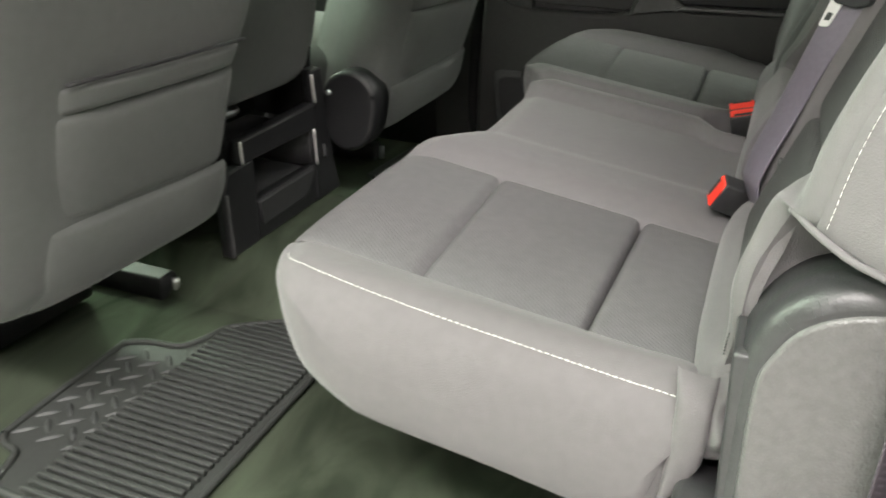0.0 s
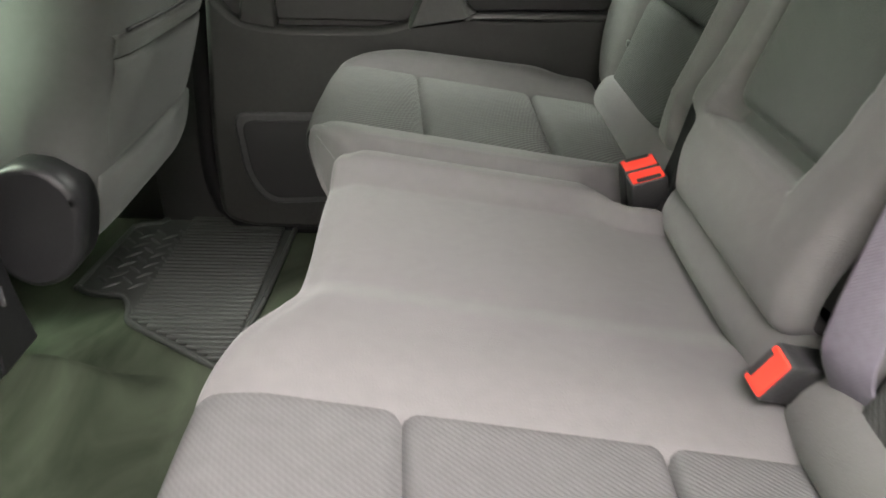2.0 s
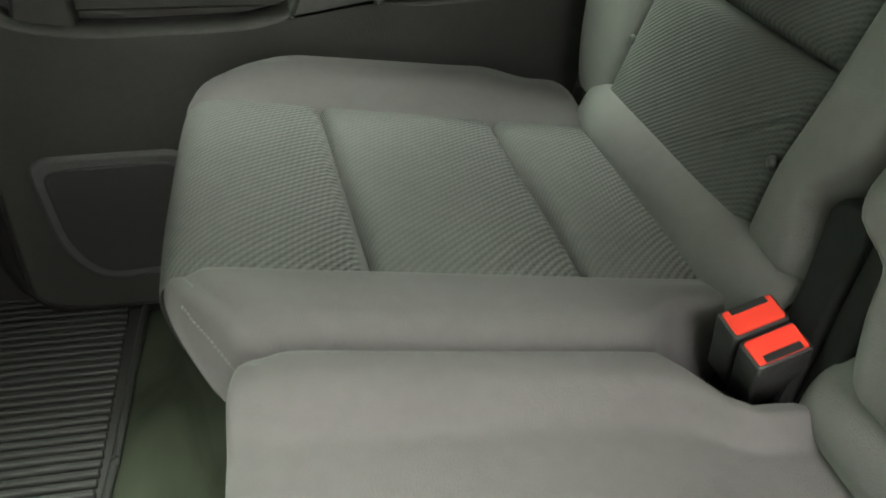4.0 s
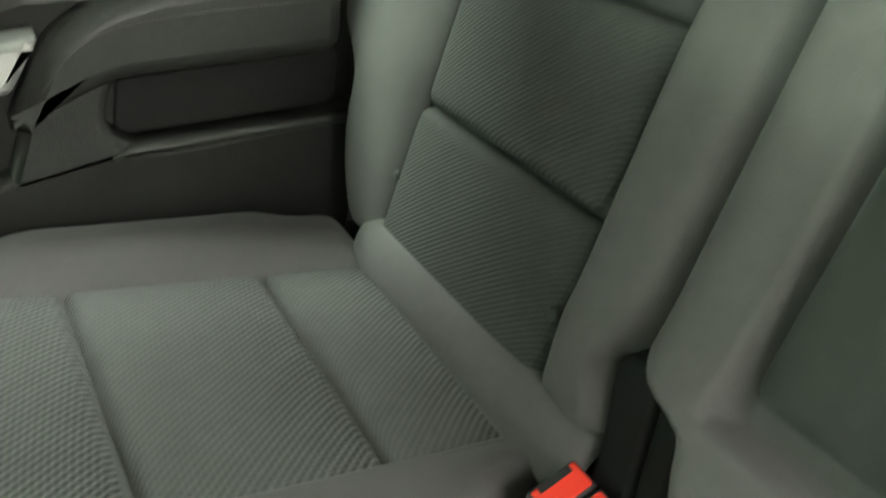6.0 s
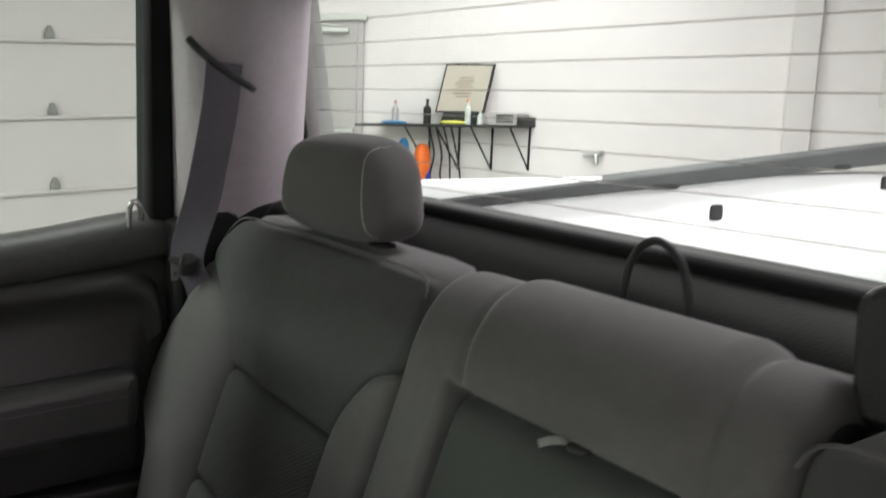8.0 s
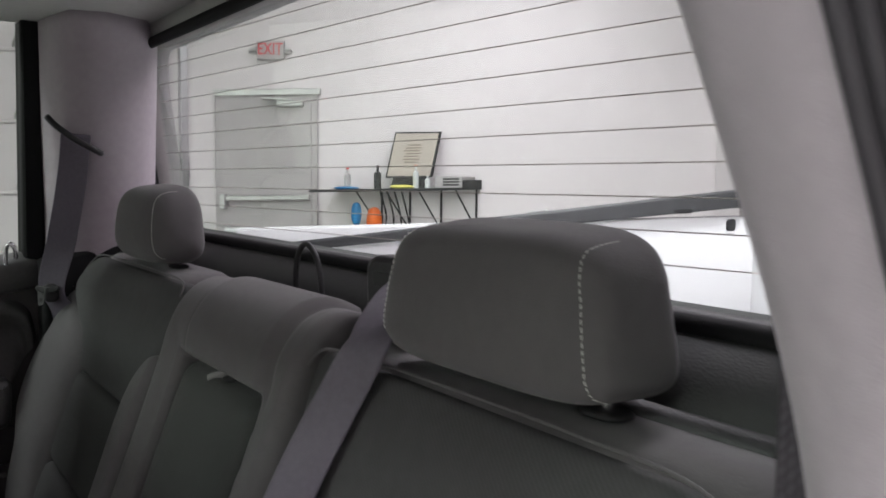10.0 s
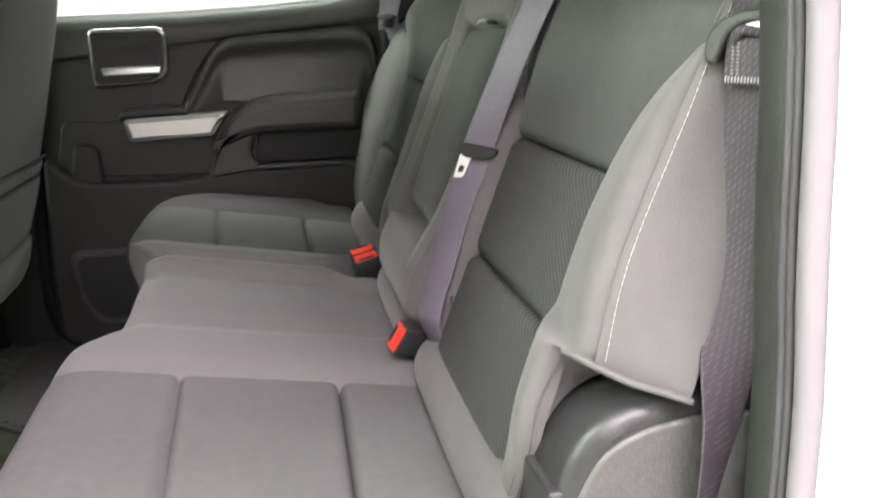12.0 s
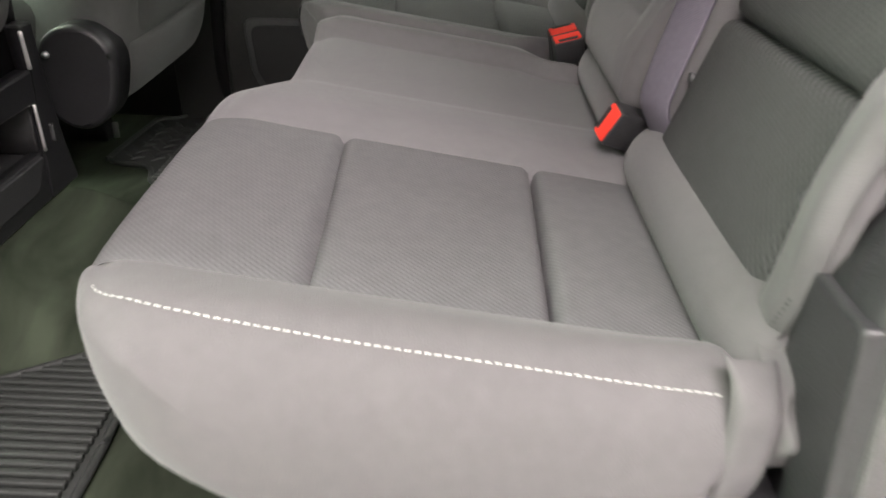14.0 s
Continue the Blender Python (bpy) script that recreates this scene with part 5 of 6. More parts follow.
# ---- front seats ----
def front_seat(name, at, Y, label, far):
    """Front seat from behind: reclined back with a map pocket, a skirt under it, base and rails."""
    s = thing(name, at, label, "car seat", "front seats")
    x_at = (lambda z: -0.313 + 0.24 * (z - 0.20)) if far else (lambda z: -0.352 + 0.24 * (z - 0.20))
    # height and the two edges of the rear face
    if far:
        prof = [(0.205, -0.050, 0.445), (0.26, -0.055, 0.455), (0.34, -0.060, 0.452), (0.45, -0.066, 0.436), (0.55, -0.070, 0.420), (0.70, -0.066, 0.424), (0.84, -0.050, 0.42), (0.93, 0.00, 0.38), (0.962, 0.08, 0.30)]
    else:
        prof = [(0.215, 0.00, 0.385), (0.26, -0.03, 0.420), (0.34, -0.045, 0.432), (0.44, -0.05, 0.436), (0.55, -0.055, 0.480), (0.70, -0.05, 0.492), (0.84, -0.04, 0.47), (0.93, 0.01, 0.40), (0.962, 0.09, 0.32)]
    wide = curve([Vector(q) for q in prof], 44)
    rows = []
    for q in wide:
        z, w0, w1 = q.x, q.y, q.z
        x = x_at(z) - (0.03 * max(0.0, (z - 0.86) / 0.10) ** 2) - (0.030 * max(0.0, (0.26 - z) / 0.055) ** 2)
        row = []
        for k in range(36):
            a = math.pi * k / 35
            cx = math.copysign(abs(math.cos(a)) ** 0.30, math.cos(a))
            sx = abs(math.sin(a)) ** 0.45
            row.append(Vector((x - 0.075 * (1 - sx), Y((w0 + w1) / 2 - cx * (w1 - w0) / 2), z)))
        for k in range(8):
            w = w1 + (w0 - w1) * (k + 1) / 9
            row.append(Vector((x - 0.22, Y(w), z)))
        rows.append(row)
    part("back_body", grid_mesh("back_body", rows, True, True), FRONTCLOTH, s)
    B = lambda w, z, f: (x_at(z) + f, Y(w), z)
    wi, wo = (0.395, -0.030) if far else (0.420, 0.062)
    up = 0.0 if far else 0.010
    zl = (0.325, 0.318) if far else (0.335, 0.312)
    part("pocket", pad("pocket", [B(wo, zl[0], 0.0), B(wo + 0.003, 0.40, 0.006), B(wo + 0.006, 0.472 + up, 0.010)], [B(wi + 0.008, zl[1], 0.0), B(wi + 0.004, 0.40, 0.006), B(wi, 0.475, 0.010)], (1, 0, -0.2), 0.006, 0.016, 0.008, 30, 22, side=(0.09, 0.012)), FRONTCLOTH, s)
    part("pocket_band", pad("pocket_band", [B(wo + 0.004, 0.473 + up, 0.008), B(wo + 0.010, 0.509 + up, 0.012)], [B(wi, 0.477, 0.008), B(wi + 0.010, 0.513, 0.012)], (1, 0, 0.1), 0.006, 0.009, 0.007, 30, 12, side=(0.09, 0.016)), FRONTCLOTH, s, "elastic hem of the back pocket")
    # a black tube draws the shade inside the pocket's opening
    part("pocket_slit", tube("pocket_slit", [B(wo + 0.015, 0.512 + up, 0.008), B((wi + wo) / 2, 0.516 + up / 2, 0.016), B(wi + 0.005, 0.518, 0.010)], 0.0028, 30, 8), BLACK, s, "black tube standing for shade in the pocket's slit")
    part("lower_apron", pad("lower_apron", [B(wo - 0.02, 0.212, -0.008), B(wo - 0.016, 0.26, 0.004), B(wo - 0.006, zl[0], 0.005)], [B(wi + 0.026, 0.206, -0.008), B(wi + 0.024, 0.26, 0.004), B(wi + 0.018, zl[1], 0.005)], (1, 0, -0.2), 0.006, 0.010, 0.007, 26, 16, side=(0.09, 0.010)), FRONTCLOTH, s)
    part("seat_cushion", rounded("seat_cushion", (-0.66, Y(0.20), 0.31), (0.27, 0.245, 0.09), 4, 14), FRONTCLOTH, s)
    part("seat_frame", box("seat_frame", -0.86, -0.62, min(Y(0.04), Y(0.40)), max(Y(0.04), Y(0.40)), 0.02, 0.24, 0.02), BLACK, s)
    for w in (0.03, 0.475):
        y = Y(w)
        part("seat_rail", box("seat_rail", -0.85, -0.515, y - 0.022, y + 0.022, 0.0, 0.045, 0.005), BLACK, s)
        part("rail_bolt", tube("rail_bolt", [(-0.508, y + 0.012, 0.0), (-0.508, y + 0.012, 0.034)], 0.007, 4, 8), STEEL, s)
    if far:
        put = lambda a, b, h: (a, h, b)
        shape = [(-0.425, 0.27), (-0.412, 0.335), (-0.37, 0.362), (-0.325, 0.360), (-0.293, 0.330), (-0.284, 0.295), (-0.297, 0.225), (-0.325, 0.192), (-0.365, 0.180), (-0.41, 0.205)]
        cover = part("recliner_cover", plate("recliner_cover", shape, put, 0.97, 0.905, 0.03, 0.010), CONSOLE, s, "black rounded recliner cover")
        part("recliner_bolt", tube("recliner_bolt", [(-0.398, 0.907, 0.312), (-0.398, 0.899, 0.312)], 0.006, 4, 10), STEEL, cover)
    return s


front_seat("front_seat", (-0.5, 0.21, 0.0), lambda w: w, "grey cloth front seat seen from behind, with back pocket", False)
front_seat("front_seat", (-0.5, 1.2, 0.0), lambda w: 1.405 - w, "grey cloth far front seat with back pocket and black recliner cover", True)


def centre_seat():
    s = thing("centre_console", (-0.45, CY, 0.0), "black plastic centre seat base with open cubbies and a cloth back", "console")
    put = lambda a, b, h: (h, a, b)
    # rear frame as a ring of bars round two openings
    part("lower_bar", plate("lower_bar", [(0.606, 0.085), (0.832, 0.088), (0.832, 0.172), (0.606, 0.168)], put, -0.415, -0.394, 0.003, 0.003), CONSOLE, s)
    part("near_post", plate("near_post", [(0.516, 0.083), (0.6055, 0.085), (0.6055, 0.253), (0.562, 0.253), (0.522, 0.250), (0.510, 0.21)], put, -0.415, -0.392, 0.006, 0.004), CONSOLE, s)
    part("far_post", plate("far_post", [(0.8325, 0.088), (0.935, 0.088), (0.908, 0.165), (0.885, 0.25), (0.866, 0.375), (0.824, 0.375), (0.834, 0.306), (0.8325, 0.25)], put, -0.415, -0.392, 0.006, 0.004), CONSOLE, s)
    part("middle_bar", plate("middle_bar", [(0.562, 0.2535), (0.832, 0.253), (0.8335, 0.306), (0.562, 0.298)], put, -0.415, -0.390, 0.004, 0.004), CONSOLE, s)
    part("cubby_door", plate("cubby_door", [(0.612, 0.166), (0.620, 0.113), (0.786, 0.117), (0.826, 0.168)], put, -0.43, -0.389, 0.010, 0.003), PLASTIC, s)
    # black sheet added behind the openings to stop light leaking in
    part("cavity_blackout", box("cavity_blackout", -0.58, -0.56, 0.53, 0.90, 0.09, 0.50), BLACK, s)
    # cubby floor and wall in paler plastics, the light on them painted in
    part("cubby_floor", box("cubby_floor", -0.56, -0.41, 0.607, 0.826, 0.160, 0.168), PLASTIC, s)
    part("cubby_side", box("cubby_side", -0.56, -0.40, 0.824, 0.832, 0.170, 0.254), TRIM, s, "inner wall of the cubby, lightened as if lit")
    # added black sides and blackened top put the cavity's shade into colour
    for y in (0.553, 0.862):
        part("side_blackout", box("side_blackout", -0.56, -0.415, y - 0.004, y + 0.004, 0.262, 0.42), SEAL, s)
    part("cubby_top", box("cubby_top", -0.56, -0.415, 0.56, 0.832, 0.256, 0.262), SEAL, s)
    # pale tubes paint the highlights where the frame edges catch light
    for ya, za, yb, zb, w in ((0.563, 0.298, 0.567, 0.255, 0.0030), (0.821, 0.367, 0.831, 0.308, 0.0035), (0.822, 0.253, 0.831, 0.174, 0.0030), (0.862, 0.209, 0.864, 0.180, 0.0040), (0.5115, 0.212, 0.5185, 0.086, 0.0030)):
        part("edge_strip", tube("edge_strip", [(-0.390, ya, za), (-0.390, (ya + yb) / 2, (za + zb) / 2), (-0.390, yb, zb)], w, 8, 8), SATIN if w < 0.0036 and ya > 0.53 else TRIM, s, "pale tube for a highlight on the edge")
    part("bottle", rounded("bottle", (-0.49, 0.66, 0.318), (0.024, 0.034, 0.012), 2.2, 14), STEEL, s)
    part("middle_back", rounded("middle_back", (-0.440, 0.705, 0.645), (0.058, 0.192, 0.300), 6, 22, lambda v: Vector((v.x + 0.6 * v.z, v.y, v.z))), FRONTCLOTH, s, "cloth middle backrest")


centre_seat()


# ---- rubber floor mats ----
def floor_mat(name, at, Y, label):
    m = thing(name, at, label, "floor mat", "floor mats")
    put = lambda a, b, h: (a, Y(b), h)
    shape = [(-0.110, -0.06), (-0.120, 0.32), (-0.137, 0.553), (-0.255, 0.468), (-0.336, 0.410), (-0.350, 0.358), (-0.370, 0.321), (-0.435, 0.313), (-0.466, 0.295), (-0.450, 0.03), (-0.43, 0.012), (-0.40, 0.010), (-0.375, -0.06)]
    part("sheet", plate("sheet", shape, put, 0.0, 0.007, 0.015, 0.002), RUBBER, m)
    ol = outline(shape, 0.015, 4)
    loop = [(p.x, Y(p.y), 0.009) for p in ol]
    part("rim", tube("rim", loop + [loop[0]], 0.0055, 220, 8), RUBBER, m)
    # ribs
    y = -0.045
    while y < 0.535:
        x1 = -0.134 - 0.03 * max(0, y - 0.32)
        x0 = -0.335 if y < 0.40 else -0.335 + (y - 0.40) * 1.38
        if x1 - x0 > 0.03:
            part("rib", plate("rib", [(x0, y - 0.0042), (x1, y - 0.0042), (x1, y + 0.0042), (x0, y + 0.0042)], put, 0.006, 0.0155, 0.002, 0.0018), RUBBER, m)
        y += 0.0148
    # raised treads
    blob = {}
    for turn in (1, -1):
        d = Vector((0.0138, 0.0138 * turn, 0)) if Y(1) > Y(0) else Vector((0.0138, -0.0138 * turn, 0))
        e = Vector((-d.y, d.x, 0)) * 0.24
        blob[turn] = grid_mesh("tread", [[d * u * 1.0 + e * w * math.sqrt(max(0.0, 1 - u * u)) + Vector((0, 0, 0.0045 * (1 - u * u) * (1 - w * w))) for w in (-1, -0.6, -0.2, 0.2, 0.6, 1)] for u in (-1, -0.9, -0.6, -0.2, 0.2, 0.6, 0.9, 1)])
    for i in range(7):
        for j in range(13):
            if i % 2 != j % 2:
                continue
            turn = 1 if i % 2 == 0 else -1
            x, y = -0.338 - 0.0235 * i, 0.050 + 0.021 * j
            if y < 0.285 and x > -0.446:
                part("tread", blob[turn], TREAD, m).location = Vector((x, Y(y), 0.0072))
    return m


floor_mat("floor_mat", (-0.28, 0.2, 0.0), lambda y: y, "black ribbed rubber floor mat with raised treads")
floor_mat("floor_mat", (-0.28, 1.25, 0.0), lambda y: 1.52 - y, "black ribbed rubber floor mat before the far seat")


# ---- near front of the cab, closed off ----
part("wall_near_front", box("wall_near_front", -1.70, -0.62, -0.20, -0.155, -0.04, 0.80), DARKTRIM, None, "dark trim of the closed front door", "wall", kind="structure")


# ---- truck bed behind the window ----
def truck_bed():
    t = thing("truck_bed", (2.0, CY, 0.0), "empty white truck bed with dark rail caps", "truck bed")
    rail = [(1.555, 0.885), (1.70, 0.885), (1.70, 0.935), (1.56, 0.945)]
    part("far_rail", plate("far_rail", rail, lambda a, b, h: (h, a + 0.02, b + (0.073 if b > 0.91 else 0.050) * (h - 1.2) - (0.058 if b > 0.91 else 0.022)), 1.0, 3.05, 0.008, 0.004), grained("rail_cap", (0.065, 0.066, 0.068), 0.5), t, "dark grey rail cap")
    part("near_rail", plate("near_rail", [(-0.29, 0.885), (-0.15, 0.885), (-0.155, 0.945), (-0.29, 0.935)], lambda a, b, h: (h, a, b + 0.018 * (h - 1.2)), 1.0, 3.05, 0.01, 0.004), bpy.data.materials["rail_cap"], t, "dark grey rail cap")
    part("far_side", box("far_side", 1.0, 3.05, 1.60, 1.68, 0.2, 0.915), PAINT, t)
    part("near_side", box("near_side", 1.0, 3.05, -0.275, -0.195, 0.2, 0.885), PAINT, t)
    part("front_wall", box("front_wall", 0.97, 1.02, -0.25, 1.65, 0.2, 0.80), PAINT, t)
    part("bed_floor", box("bed_floor", 1.0, 3.05, -0.2, 1.6, 0.2, 0.26), PAINT, t)
    part("wheel_arch", rounded("wheel_arch", (2.1, 1.50, 0.30), (0.48, 0.22, 0.28), 3, 16), PAINT, t)
    part("tailgate", box("tailgate", 3.05, 3.10, -0.28, 1.69, 0.2, 0.885), PAINT, t)
    for x, z in ((2.037, 0.82), (2.90, 0.885)):
        part("stake_plug", rounded("stake_plug", (x, 1.598, z), (0.026, 0.006, 0.022), 4, 10), BLACK, t)
    for x in (1.80, 2.60):
        part("tie_down", rounded("tie_down", (x, 1.585, 0.863 + 0.055 * (x - 1.2)), (0.06, 0.012, 0.009), 3, 10), BLACK, t)
    q = thing("truck_cab", (0.9, -0.2, 0.0), "white painted outer skin of the truck cab", "truck body")
    rows = []
    for z, e in ((-0.2, 0.60), (0.0, 0.612), (0.20, 0.634), (0.40, 0.641), (0.55, 0.636), (0.68, 0.624), (0.74, 0.620), (0.80, 0.614), (0.86, 0.604), (0.92, 0.587), (0.98, 0.562), (1.04, 0.530), (1.20, 0.437), (1.34, 0.352)):
        lean = 0.06 * max(0.0, z - 0.85)
        rows.append([Vector(q) for q in ((e + 0.02, -0.160, z), (e - 0.003, -0.1695, z), (e + 0.004, -0.1715 + lean * 0.1, z), (e + 0.06, -0.178 + lean * 0.4, z), (1.0, -0.19 + lean, z), (1.0, -0.12 + lean, z), (e + 0.1, -0.10, z))])
    part("quarter_panel", grid_mesh("quarter_panel", rows, True, True), PAINT, q)
    part("roof_skin", box("roof_skin", -1.3, 0.90, -0.12, 1.53, 1.40, 1.44, 0.02), PAINT, q)


truck_bed()


# ---- garage ----
WN = Vector((math.cos(radians(55)), math.sin(radians(55)), 0))     # way into the back wall
WT = Vector((WN.y, -WN.x, 0))                                      # to the right along it
W0 = Vector((3.25, 6.514, 0))


def on_wall(a, b, h=0.0):
    """A point of the back wall: a to the right of the exit sign, b up, h out into the garage."""
    q = W0 + WT * a - WN * h
    return (q.x, q.y, b - 0.035 + 0.025 * a)


def garage():
    part("ground", box("ground", -14, 16, -14, 16, -0.60, -0.55), CONCRETE, None, "grey concrete garage floor", "ground", kind="structure")
    part("garage_ceiling", box("garage_ceiling", -14, 16, -14, 16, 3.6, 3.7), WALL, None, "white garage ceiling", "ceiling", kind="structure")
    part("garage_wall_back", plate("garage_wall_back", [(-1.1, -0.8), (14, -0.9), (14, 3.6), (-1.1, 3.7)], on_wall, -0.2, 0.0, 0.001, 0.0005), WALL, None, "white painted garage wall", "wall", kind="structure")
    for nm, a in (("garage_wall_near", (-14, 16, -9.2, -9.0)), ("garage_wall_front", (-9.2, -9.0, -14, 16)), ("garage_wall_side", (11.8, 12.0, -14, 16))):
        part(nm, box(nm, *a, -0.6, 3.6), WALL, None, "white painted garage wall", "wall", kind="structure")


garage()
GT = Vector((1.0, 0.007, 0)).normalized()
GN = Vector((-GT.y, GT.x, 0))
G0 = Vector((1.454, 6.976, 0))


def on_gate(a, b, h=0.0):
    q = G0 + GT * a - GN * h
    return (q.x, q.y, b + 0.06 * a)


def garage_door():
    d = thing("garage_door", G0, "white sectional overhead garage door with hinges", "garage door")
    step = 0.553
    zs = [0.365 + step * k for k in range(-2, 5)]
    for z0 in zs:
        part("section", plate("section", [(-6.0, z0 + 0.004), (1.06, z0 + 0.004), (1.06, z0 + step - 0.004), (-6.0, z0 + step - 0.004)], on_gate, -0.05, 0.0, 0.003, 0.003), DOORWHITE, d)
        part("joint_rail", plate("joint_rail", [(-6.0, z0 - 0.012), (1.06, z0 - 0.012), (1.06, z0 + 0.016), (-6.0, z0 + 0.016)], on_gate, -0.04, 0.03, 0.003, 0.006), DOORWHITE, d)
        for a in (-4.4, -3.0, -1.55, -0.12, 0.95):
            part("hinge", plate("hinge", [(a - 0.035, z0 + 0.02), (a + 0.035, z0 + 0.02), (a + 0.035, z0 + 0.05), (a + 0.012, z0 + 0.11), (a - 0.012, z0 + 0.11), (a - 0.035, z0 + 0.05)], on_gate, 0.0, 0.035, 0.006, 0.004), HINGE, d)
    part("door_light", plate("door_light", [(-1.83, 1.14), (-1.31, 1.14), (-1.31, 1.42), (-1.83, 1.42)], on_gate, 0.0, 0.012, 0.02, 0.005), DAYLIGHT, d, "small frosted window bright with daylight")
    part("track", plate("track", [(1.13, -0.55), (1.19, -0.55), (1.19, 3.5), (1.13, 3.5)], on_gate, -0.05, 0.08, 0.004, 0.004), STEEL, d, "steel roller track")


garage_door()


def garage_things():
    e = thing("exit_door", on_wall(0, -0.3), "white steel exit door with closer and push bar", "door")
    part("frame", plate("frame", [(-0.485, -0.5), (0.405, -0.5), (0.405, 1.81), (-0.485, 1.81)], on_wall, -0.02, 0.04, 0.005, 0.006), DOORWHITE, e)
    part("leaf", plate("leaf", [(-0.445, -0.5), (0.355, -0.5), (0.355, 1.77), (-0.445, 1.77)], on_wall, 0.03, 0.05, 0.004, 0.004), DOORWHITE, e)
    part("drip_cap", plate("drip_cap", [(-0.49, 1.79), (0.43, 1.79), (0.43, 1.845), (-0.49, 1.845)], on_wall, 0.0, 0.07, 0.004, 0.006), SATIN, e)
    part("closer", plate("closer", [(0.06, 1.69), (0.29, 1.69), (0.29, 1.74), (0.06, 1.74)], on_wall, 0.04, 0.12, 0.01, 0.01), SATIN, e, "satin door closer")
    part("closer_arm", plate("closer_arm", [(-0.06, 1.755), (0.20, 1.735), (0.20, 1.75), (-0.06, 1.775)], on_wall, 0.06, 0.13, 0.004, 0.004), SATIN, e)
    part("push_bar", plate("push_bar", [(-0.42, 0.885), (0.34, 0.885), (0.34, 0.935), (-0.42, 0.935)], on_wall, 0.05, 0.13, 0.01, 0.01), SATIN, e, "satin push bar")
    part("latch_box", plate("latch_box", [(-0.43, 0.82), (-0.375, 0.82), (-0.375, 0.95), (-0.43, 0.95)], on_wall, 0.04, 0.15, 0.01, 0.01), SATIN, e)
    s = thing("exit_sign", on_wall(0, 2.25, 0.05), "white exit sign with red letters and two lamp heads", "sign")
    part("case", plate("case", [(-0.118, 2.10), (0.118, 2.10), (0.118, 2.255), (-0.118, 2.255)], on_wall, 0.0, 0.06, 0.01, 0.006), DOORWHITE, s)
    txt = bpy.data.curves.new("exit_text", "FONT")
    txt.body, txt.size, txt.align_x, txt.align_y, txt.extrude = "EXIT", 0.125, "CENTER", "CENTER", 0.003
    tob = new("lettering_source", txt)
    bpy.context.view_layer.update()
    tm = bpy.data.meshes.new_from_object(tob)
    bpy.data.objects.remove(tob)
    rot = Matrix((WT, Vector((0, 0, 1)), -WN)).transposed().to_4x4()
    tm.transform(Matrix.Translation(on_wall(0, 2.18, 0.064)) @ rot @ Matrix.Diagonal((0.85, 1.15, 1, 1)))
    part("lettering", tm, make("exit_red", (0.75, 0.06, 0.08), 0.5), s, "red letters reading EXIT")
    for a in (-0.15, 0.15):
        part("lamp_head", plate("lamp_head", [(a - 0.035, 2.15), (a + 0.035, 2.15), (a + 0.03, 2.185), (a - 0.03, 2.185)], on_wall, 0.0, 0.09, 0.02, 0.02), SATIN, s)
    # wall desk
    d = thing("wall_desk", on_wall(2.6, 0.9), "black wall-mounted work shelf on steel brackets", "desk")
    def spot(a, b, h):
        return on_wall(0.60 + (a - 1.55) * 0.689 - 0.40 * h, 0.975 + (b - 0.88) * 0.70, h * 0.7)
    dl, dr, dz = DESK
    part("shelf", plate("shelf", [(dl, dz - 0.03), (dr, dz - 0.03), (dr, dz), (dl, dz)], spot, 0.0, 0.55, 0.003, 0.003), BLACK, d)
    part("end_plate", plate("end_plate", [(dr - 0.03, dz - 0.03), (dr, dz - 0.03), (dr, dz + 0.09), (dr - 0.03, dz + 0.09)], spot, 0.0, 0.40, 0.003, 0.003), BLACK, d)
    for f in (0.30, 0.50, 0.72, 0.97):
        a = dl + (dr - dl) * f
        part("bracket_leg", tube("bracket_leg", [spot(a, dz - 0.02, 0.02), spot(a, dz - 0.54, 0.02)], 0.010, 4, 6), BLACK, d)
        part("bracket_brace", tube("bracket_brace", [spot(a, dz - 0.53, 0.02), spot(a, dz - 0.03, 0.50)], 0.008, 4, 6), BLACK, d)
    m = thing("monitor", spot(dl + 1.0, dz, 0.3), "black computer monitor tilted back, showing a pale page", "monitor")
    ml = dl + (dr - dl) * 0.40
    tilt = lambda a, b, h: spot(a + 0.10 * (b - dz), b, 0.28 - 0.18 * (b - dz) + h)
    part("screen_frame", plate("screen_frame", [(ml, dz + 0.13), (ml + 0.57, dz + 0.13), (ml + 0.57, dz + 0.69), (ml, dz + 0.69)], tilt, -0.03, 0.0, 0.006, 0.003), BLACK, m)
    part("screen", plate("screen", [(ml + 0.02, dz + 0.15), (ml + 0.55, dz + 0.15), (ml + 0.55, dz + 0.67), (ml + 0.02, dz + 0.67)], tilt, 0.0, 0.004, 0.004, 0.001), make("screen_page", (0.50, 0.44, 0.38), 0.5), m, "pale tan page on the screen")
    for k in range(7):
        part("text_bar", plate("text_bar", [(ml + 0.20 - 0.02 * (k % 3), dz + 0.52 - 0.035 * k), (ml + 0.36 + 0.02 * (k % 2), dz + 0.52 - 0.035 * k), (ml + 0.36 + 0.02 * (k % 2), dz + 0.535 - 0.035 * k), (ml + 0.20 - 0.02 * (k % 3), dz + 0.535 - 0.035 * k)], tilt, 0.002, 0.006, 0.002, 0.0005), make("text_grey", (0.25, 0.20, 0.16), 0.7) if k == 0 else bpy.data.materials["text_grey"], m)
    part("stand", plate("stand", [(ml + 0.10, dz), (ml + 0.5, dz), (ml + 0.47, dz + 0.14), (ml + 0.14, dz + 0.14)], spot, 0.15, 0.30, 0.01, 0.006), BLACK, m)
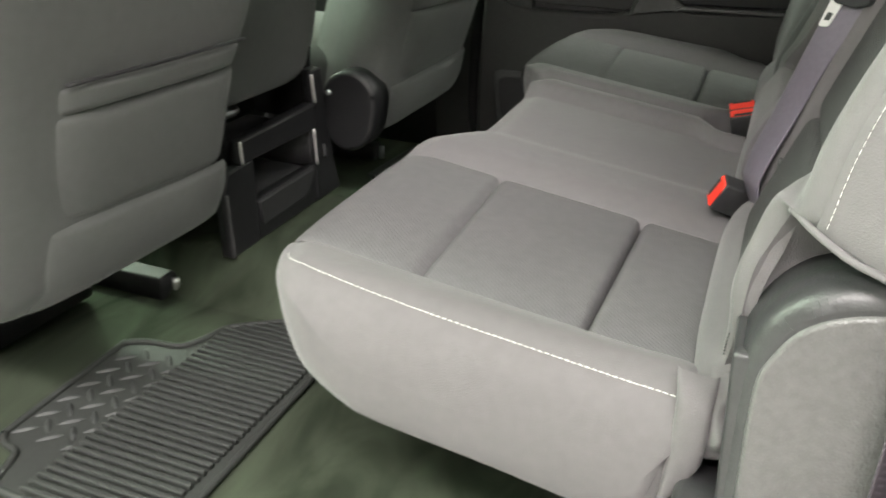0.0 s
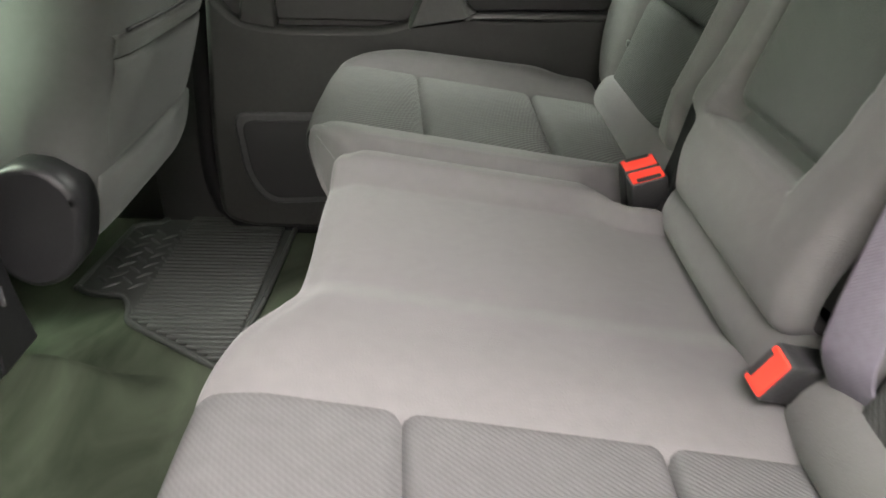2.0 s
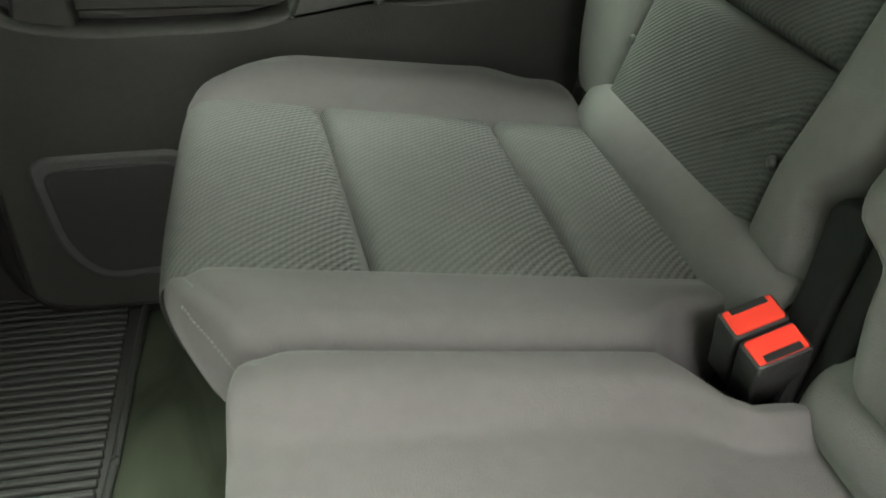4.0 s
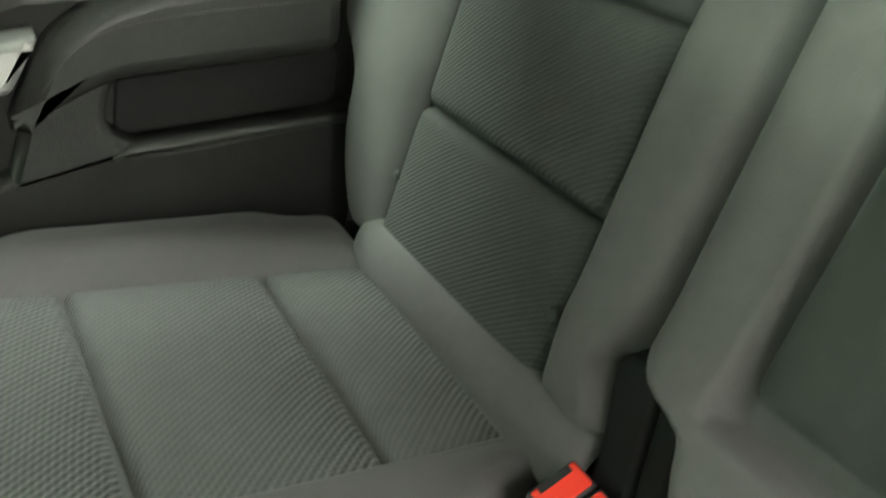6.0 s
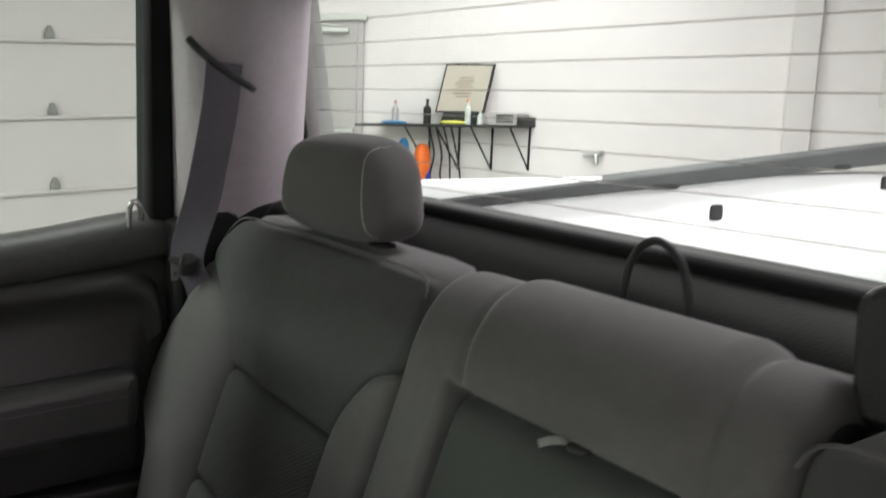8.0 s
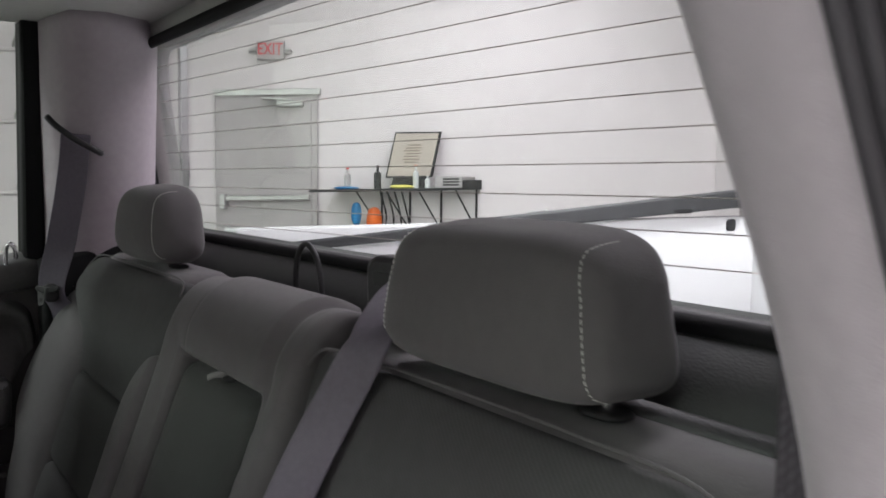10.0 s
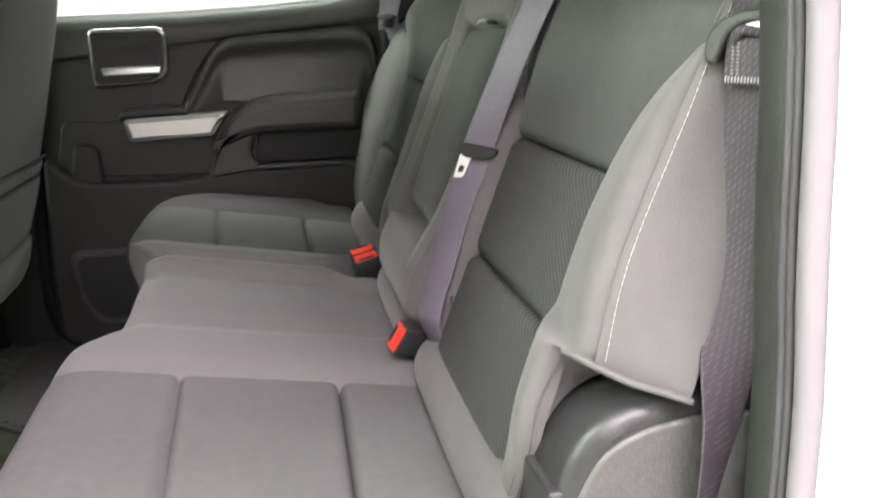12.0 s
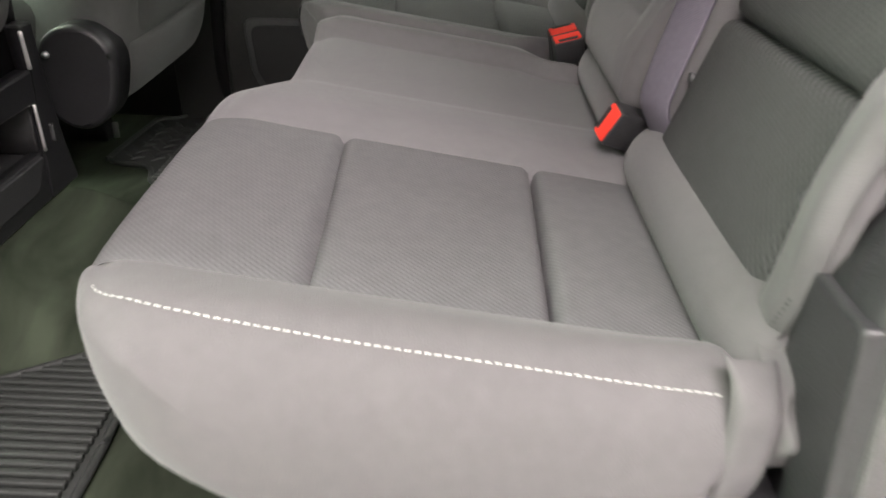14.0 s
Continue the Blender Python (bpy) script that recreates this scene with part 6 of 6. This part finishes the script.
    def bottle(name, a, h, w, mat, label, cap):
        t = thing(name, spot(a, dz, 0.35), label, "bottle", "desk clutter")
        o = Vector(spot(a, dz, 0.38))
        h, w = h * 0.7, w * 0.7
        part("bottle_body", tube("bottle_body", [o, o + Vector((0, 0, h * 0.7)), o + Vector((0, 0, h * 0.75)), o + Vector((0, 0, h))], lambda f: w if f < 0.72 else w * (1 - 0.65 * min(1, (f - 0.72) / 0.1)), 24, 12), mat, t)
        part("cap", tube("cap", [o + Vector((0, 0, h)), o + Vector((0, 0, h * 1.08))], w * 0.45, 4, 10), cap, t)
    CLEARW = make("clear_plastic", (0.72, 0.74, 0.74), 0.25)
    ORANGE, BLUE, GREEN, YELLOW = make("orange_plastic", (0.85, 0.16, 0.02), 0.5), make("blue_plastic", (0.02, 0.22, 0.50), 0.5), make("green_cloth", (0.35, 0.62, 0.05), 0.8), make("yellow_cloth", (0.80, 0.75, 0.15), 0.8)
    bottle("spray_bottle", dl + 0.35, 0.24, 0.04, DOORWHITE, "white spray bottle with a red trigger on the desk", RED)
    bottle("drink_bottle", dl + 0.72, 0.26, 0.045, BLACK, "dark bottle on the desk", BLACK)
    bottle("water_bottle", dl + (dr - dl) * 0.66, 0.26, 0.035, CLEARW, "clear water bottle with an orange cap", ORANGE)
    bottle("small_bottle", dl + (dr - dl) * 0.74, 0.14, 0.035, CLEARW, "small clear bottle on the desk", DOORWHITE)
    c1 = thing("desk_cloth", spot(dl + 0.4, dz, 0.3), "folded blue cloth on the desk", "cloth", "desk clutter")
    part("cloth", rounded("cloth", spot(dl + 0.32, dz + 0.015, 0.35), (0.11, 0.08, 0.014), 2.5, 10), BLUE, c1)
    c2 = thing("desk_cloth", spot(dl + 1.2, dz, 0.3), "yellow cloth lying on the desk", "cloth", "desk clutter")
    part("cloth", rounded("cloth", spot(dl + (dr - dl) * 0.58, dz + 0.02, 0.42), (0.11, 0.07, 0.017), 2.5, 10), YELLOW, c2)
    cr = thing("paper_crate", spot(dr - 0.4, dz, 0.2), "white perforated tray on the desk", "tray", "desk clutter")
    ca = dl + (dr - dl) * 0.78
    part("tray_body", plate("tray_body", [(ca, dz), (dr - 0.06, dz), (dr - 0.06, dz + 0.13), (ca, dz + 0.15)], spot, 0.05, 0.35, 0.01, 0.004), DOORWHITE, cr)
    for i in range(7):
        for j in range(3):
            a = ca + 0.10 + (dr - 0.1 - ca - 0.1) * i / 7
            part("hole", plate("hole", [(a, dz + 0.025 + 0.035 * j), (a + 0.03, dz + 0.025 + 0.035 * j), (a + 0.03, dz + 0.045 + 0.035 * j), (a, dz + 0.045 + 0.035 * j)], spot, 0.34, 0.352, 0.004, 0.0005), BLACK, cr)
    rk = thing("rolling_cart", spot(dl + 0.4, -0.3, 0.4), "white cart under the desk holding bright cleaning things", "cart")
    part("tray", plate("tray", [(dl + 0.02, dz - 0.74), (dl + 0.68, dz - 0.74), (dl + 0.68, dz - 0.68), (dl + 0.02, dz - 0.68)], spot, 0.1, 0.5, 0.01, 0.005), DOORWHITE, rk)
    for a in (dl + 0.10, dl + 0.36, dl + 0.62):
        part("leg", tube("leg", [spot(a, dz - 0.70, 0.45), spot(a, -0.55, 0.45)], 0.02, 4, 8), DOORWHITE, rk)
    def blob(name, a, z, r, mat, label, sq=2.5):
        a += 0.16
        t = thing(name, spot(a, z, 0.35), label, "cleaning thing", "cart load")
        part("body", rounded("body", spot(a, z, 0.35), tuple(0.7 * v for v in r), sq, 12), mat, t)
    blob("orange_hose", dl + 0.50, dz - 0.42, (0.09, 0.09, 0.20), ORANGE, "orange coiled hose on the cart")
    blob("orange_sponge", dl + 0.40, dz - 0.60, (0.18, 0.12, 0.07), ORANGE, "orange sponge cloth on the cart")
    blob("blue_sprayer", dl + 0.28, dz - 0.30, (0.06, 0.06, 0.14), BLUE, "blue spray gun on the cart")
    blob("green_cloth", dl + 0.08, dz - 0.58, (0.12, 0.10, 0.06), GREEN, "bright green cloth on the cart")
    blob("blue_bottle", dl + 0.56, dz - 0.55, (0.035, 0.035, 0.13), make("deep_blue", (0.02, 0.05, 0.45), 0.4), "dark blue bottle on the cart")
    cable = thing("desk_cable", spot(dl + 0.7, dz, 0.1), "black cables hanging under the desk", "cable")
    for k in range(4):
        a = dl + 0.60 + 0.09 * k
        part("cable_strand", tube("cable_strand", [spot(a, dz - 0.03, 0.15), spot(a + 0.05, dz - 0.35, 0.10), spot(a + 0.02 + 0.03 * k, dz - 0.60, 0.12), spot(a + 0.1, dz - 0.75 - 0.05 * k, 0.1)], 0.008, 20, 6), BLACK, cable)
    tp = thing("wall_tap", spot(dr + 0.75, dz - 0.33, 0.03), "small metal tap on the garage wall", "tap")
    part("valve", plate("valve", [(dr + 0.62, dz - 0.36), (dr + 0.86, dz - 0.34), (dr + 0.86, dz - 0.29), (dr + 0.62, dz - 0.31)], spot, 0.0, 0.08, 0.02, 0.01), STEEL, tp)
    part("spout", tube("spout", [spot(dr + 0.78, dz - 0.34, 0.08), spot(dr + 0.80, dz - 0.46, 0.10)], 0.02, 6, 8), STEEL, tp)
    col = thing("wall_column", spot(6.5, -0.5, 0.1), "pale painted steel column on the wall", "column", kind="structure")
    part("shaft", plate("shaft", [(6.36, -1.2), (6.68, -1.2), (6.68, 4.4), (6.36, 4.4)], spot, 0.0, 0.12, 0.01, 0.005), make("column_paint", (0.73, 0.68, 0.69), 0.5), col)
    wf = thing("wall_frame", spot(7.6, 1.3, 0.03), "pale framed panel on the garage wall", "panel")
    part("frame", plate("frame", [(7.45, 1.15), (7.95, 1.15), (7.95, 1.70), (7.45, 1.70)], spot, 0.0, 0.04, 0.01, 0.005), bpy.data.materials["column_paint"], wf)
    bx = thing("switch_box", spot(-0.42, 1.16, 0.05), "dark switch box on the garage wall", "switch")
    part("box", plate("box", [(-0.46, 1.05), (-0.37, 1.05), (-0.37, 1.25), (-0.46, 1.25)], spot, 0.0, 0.07, 0.005, 0.004), BLACK, bx)
    part("conduit", tube("conduit", [spot(-0.41, 1.2, 0.03), spot(-0.41, 4.6, 0.03)], 0.012, 4, 6), SATIN, bx)


garage_things()
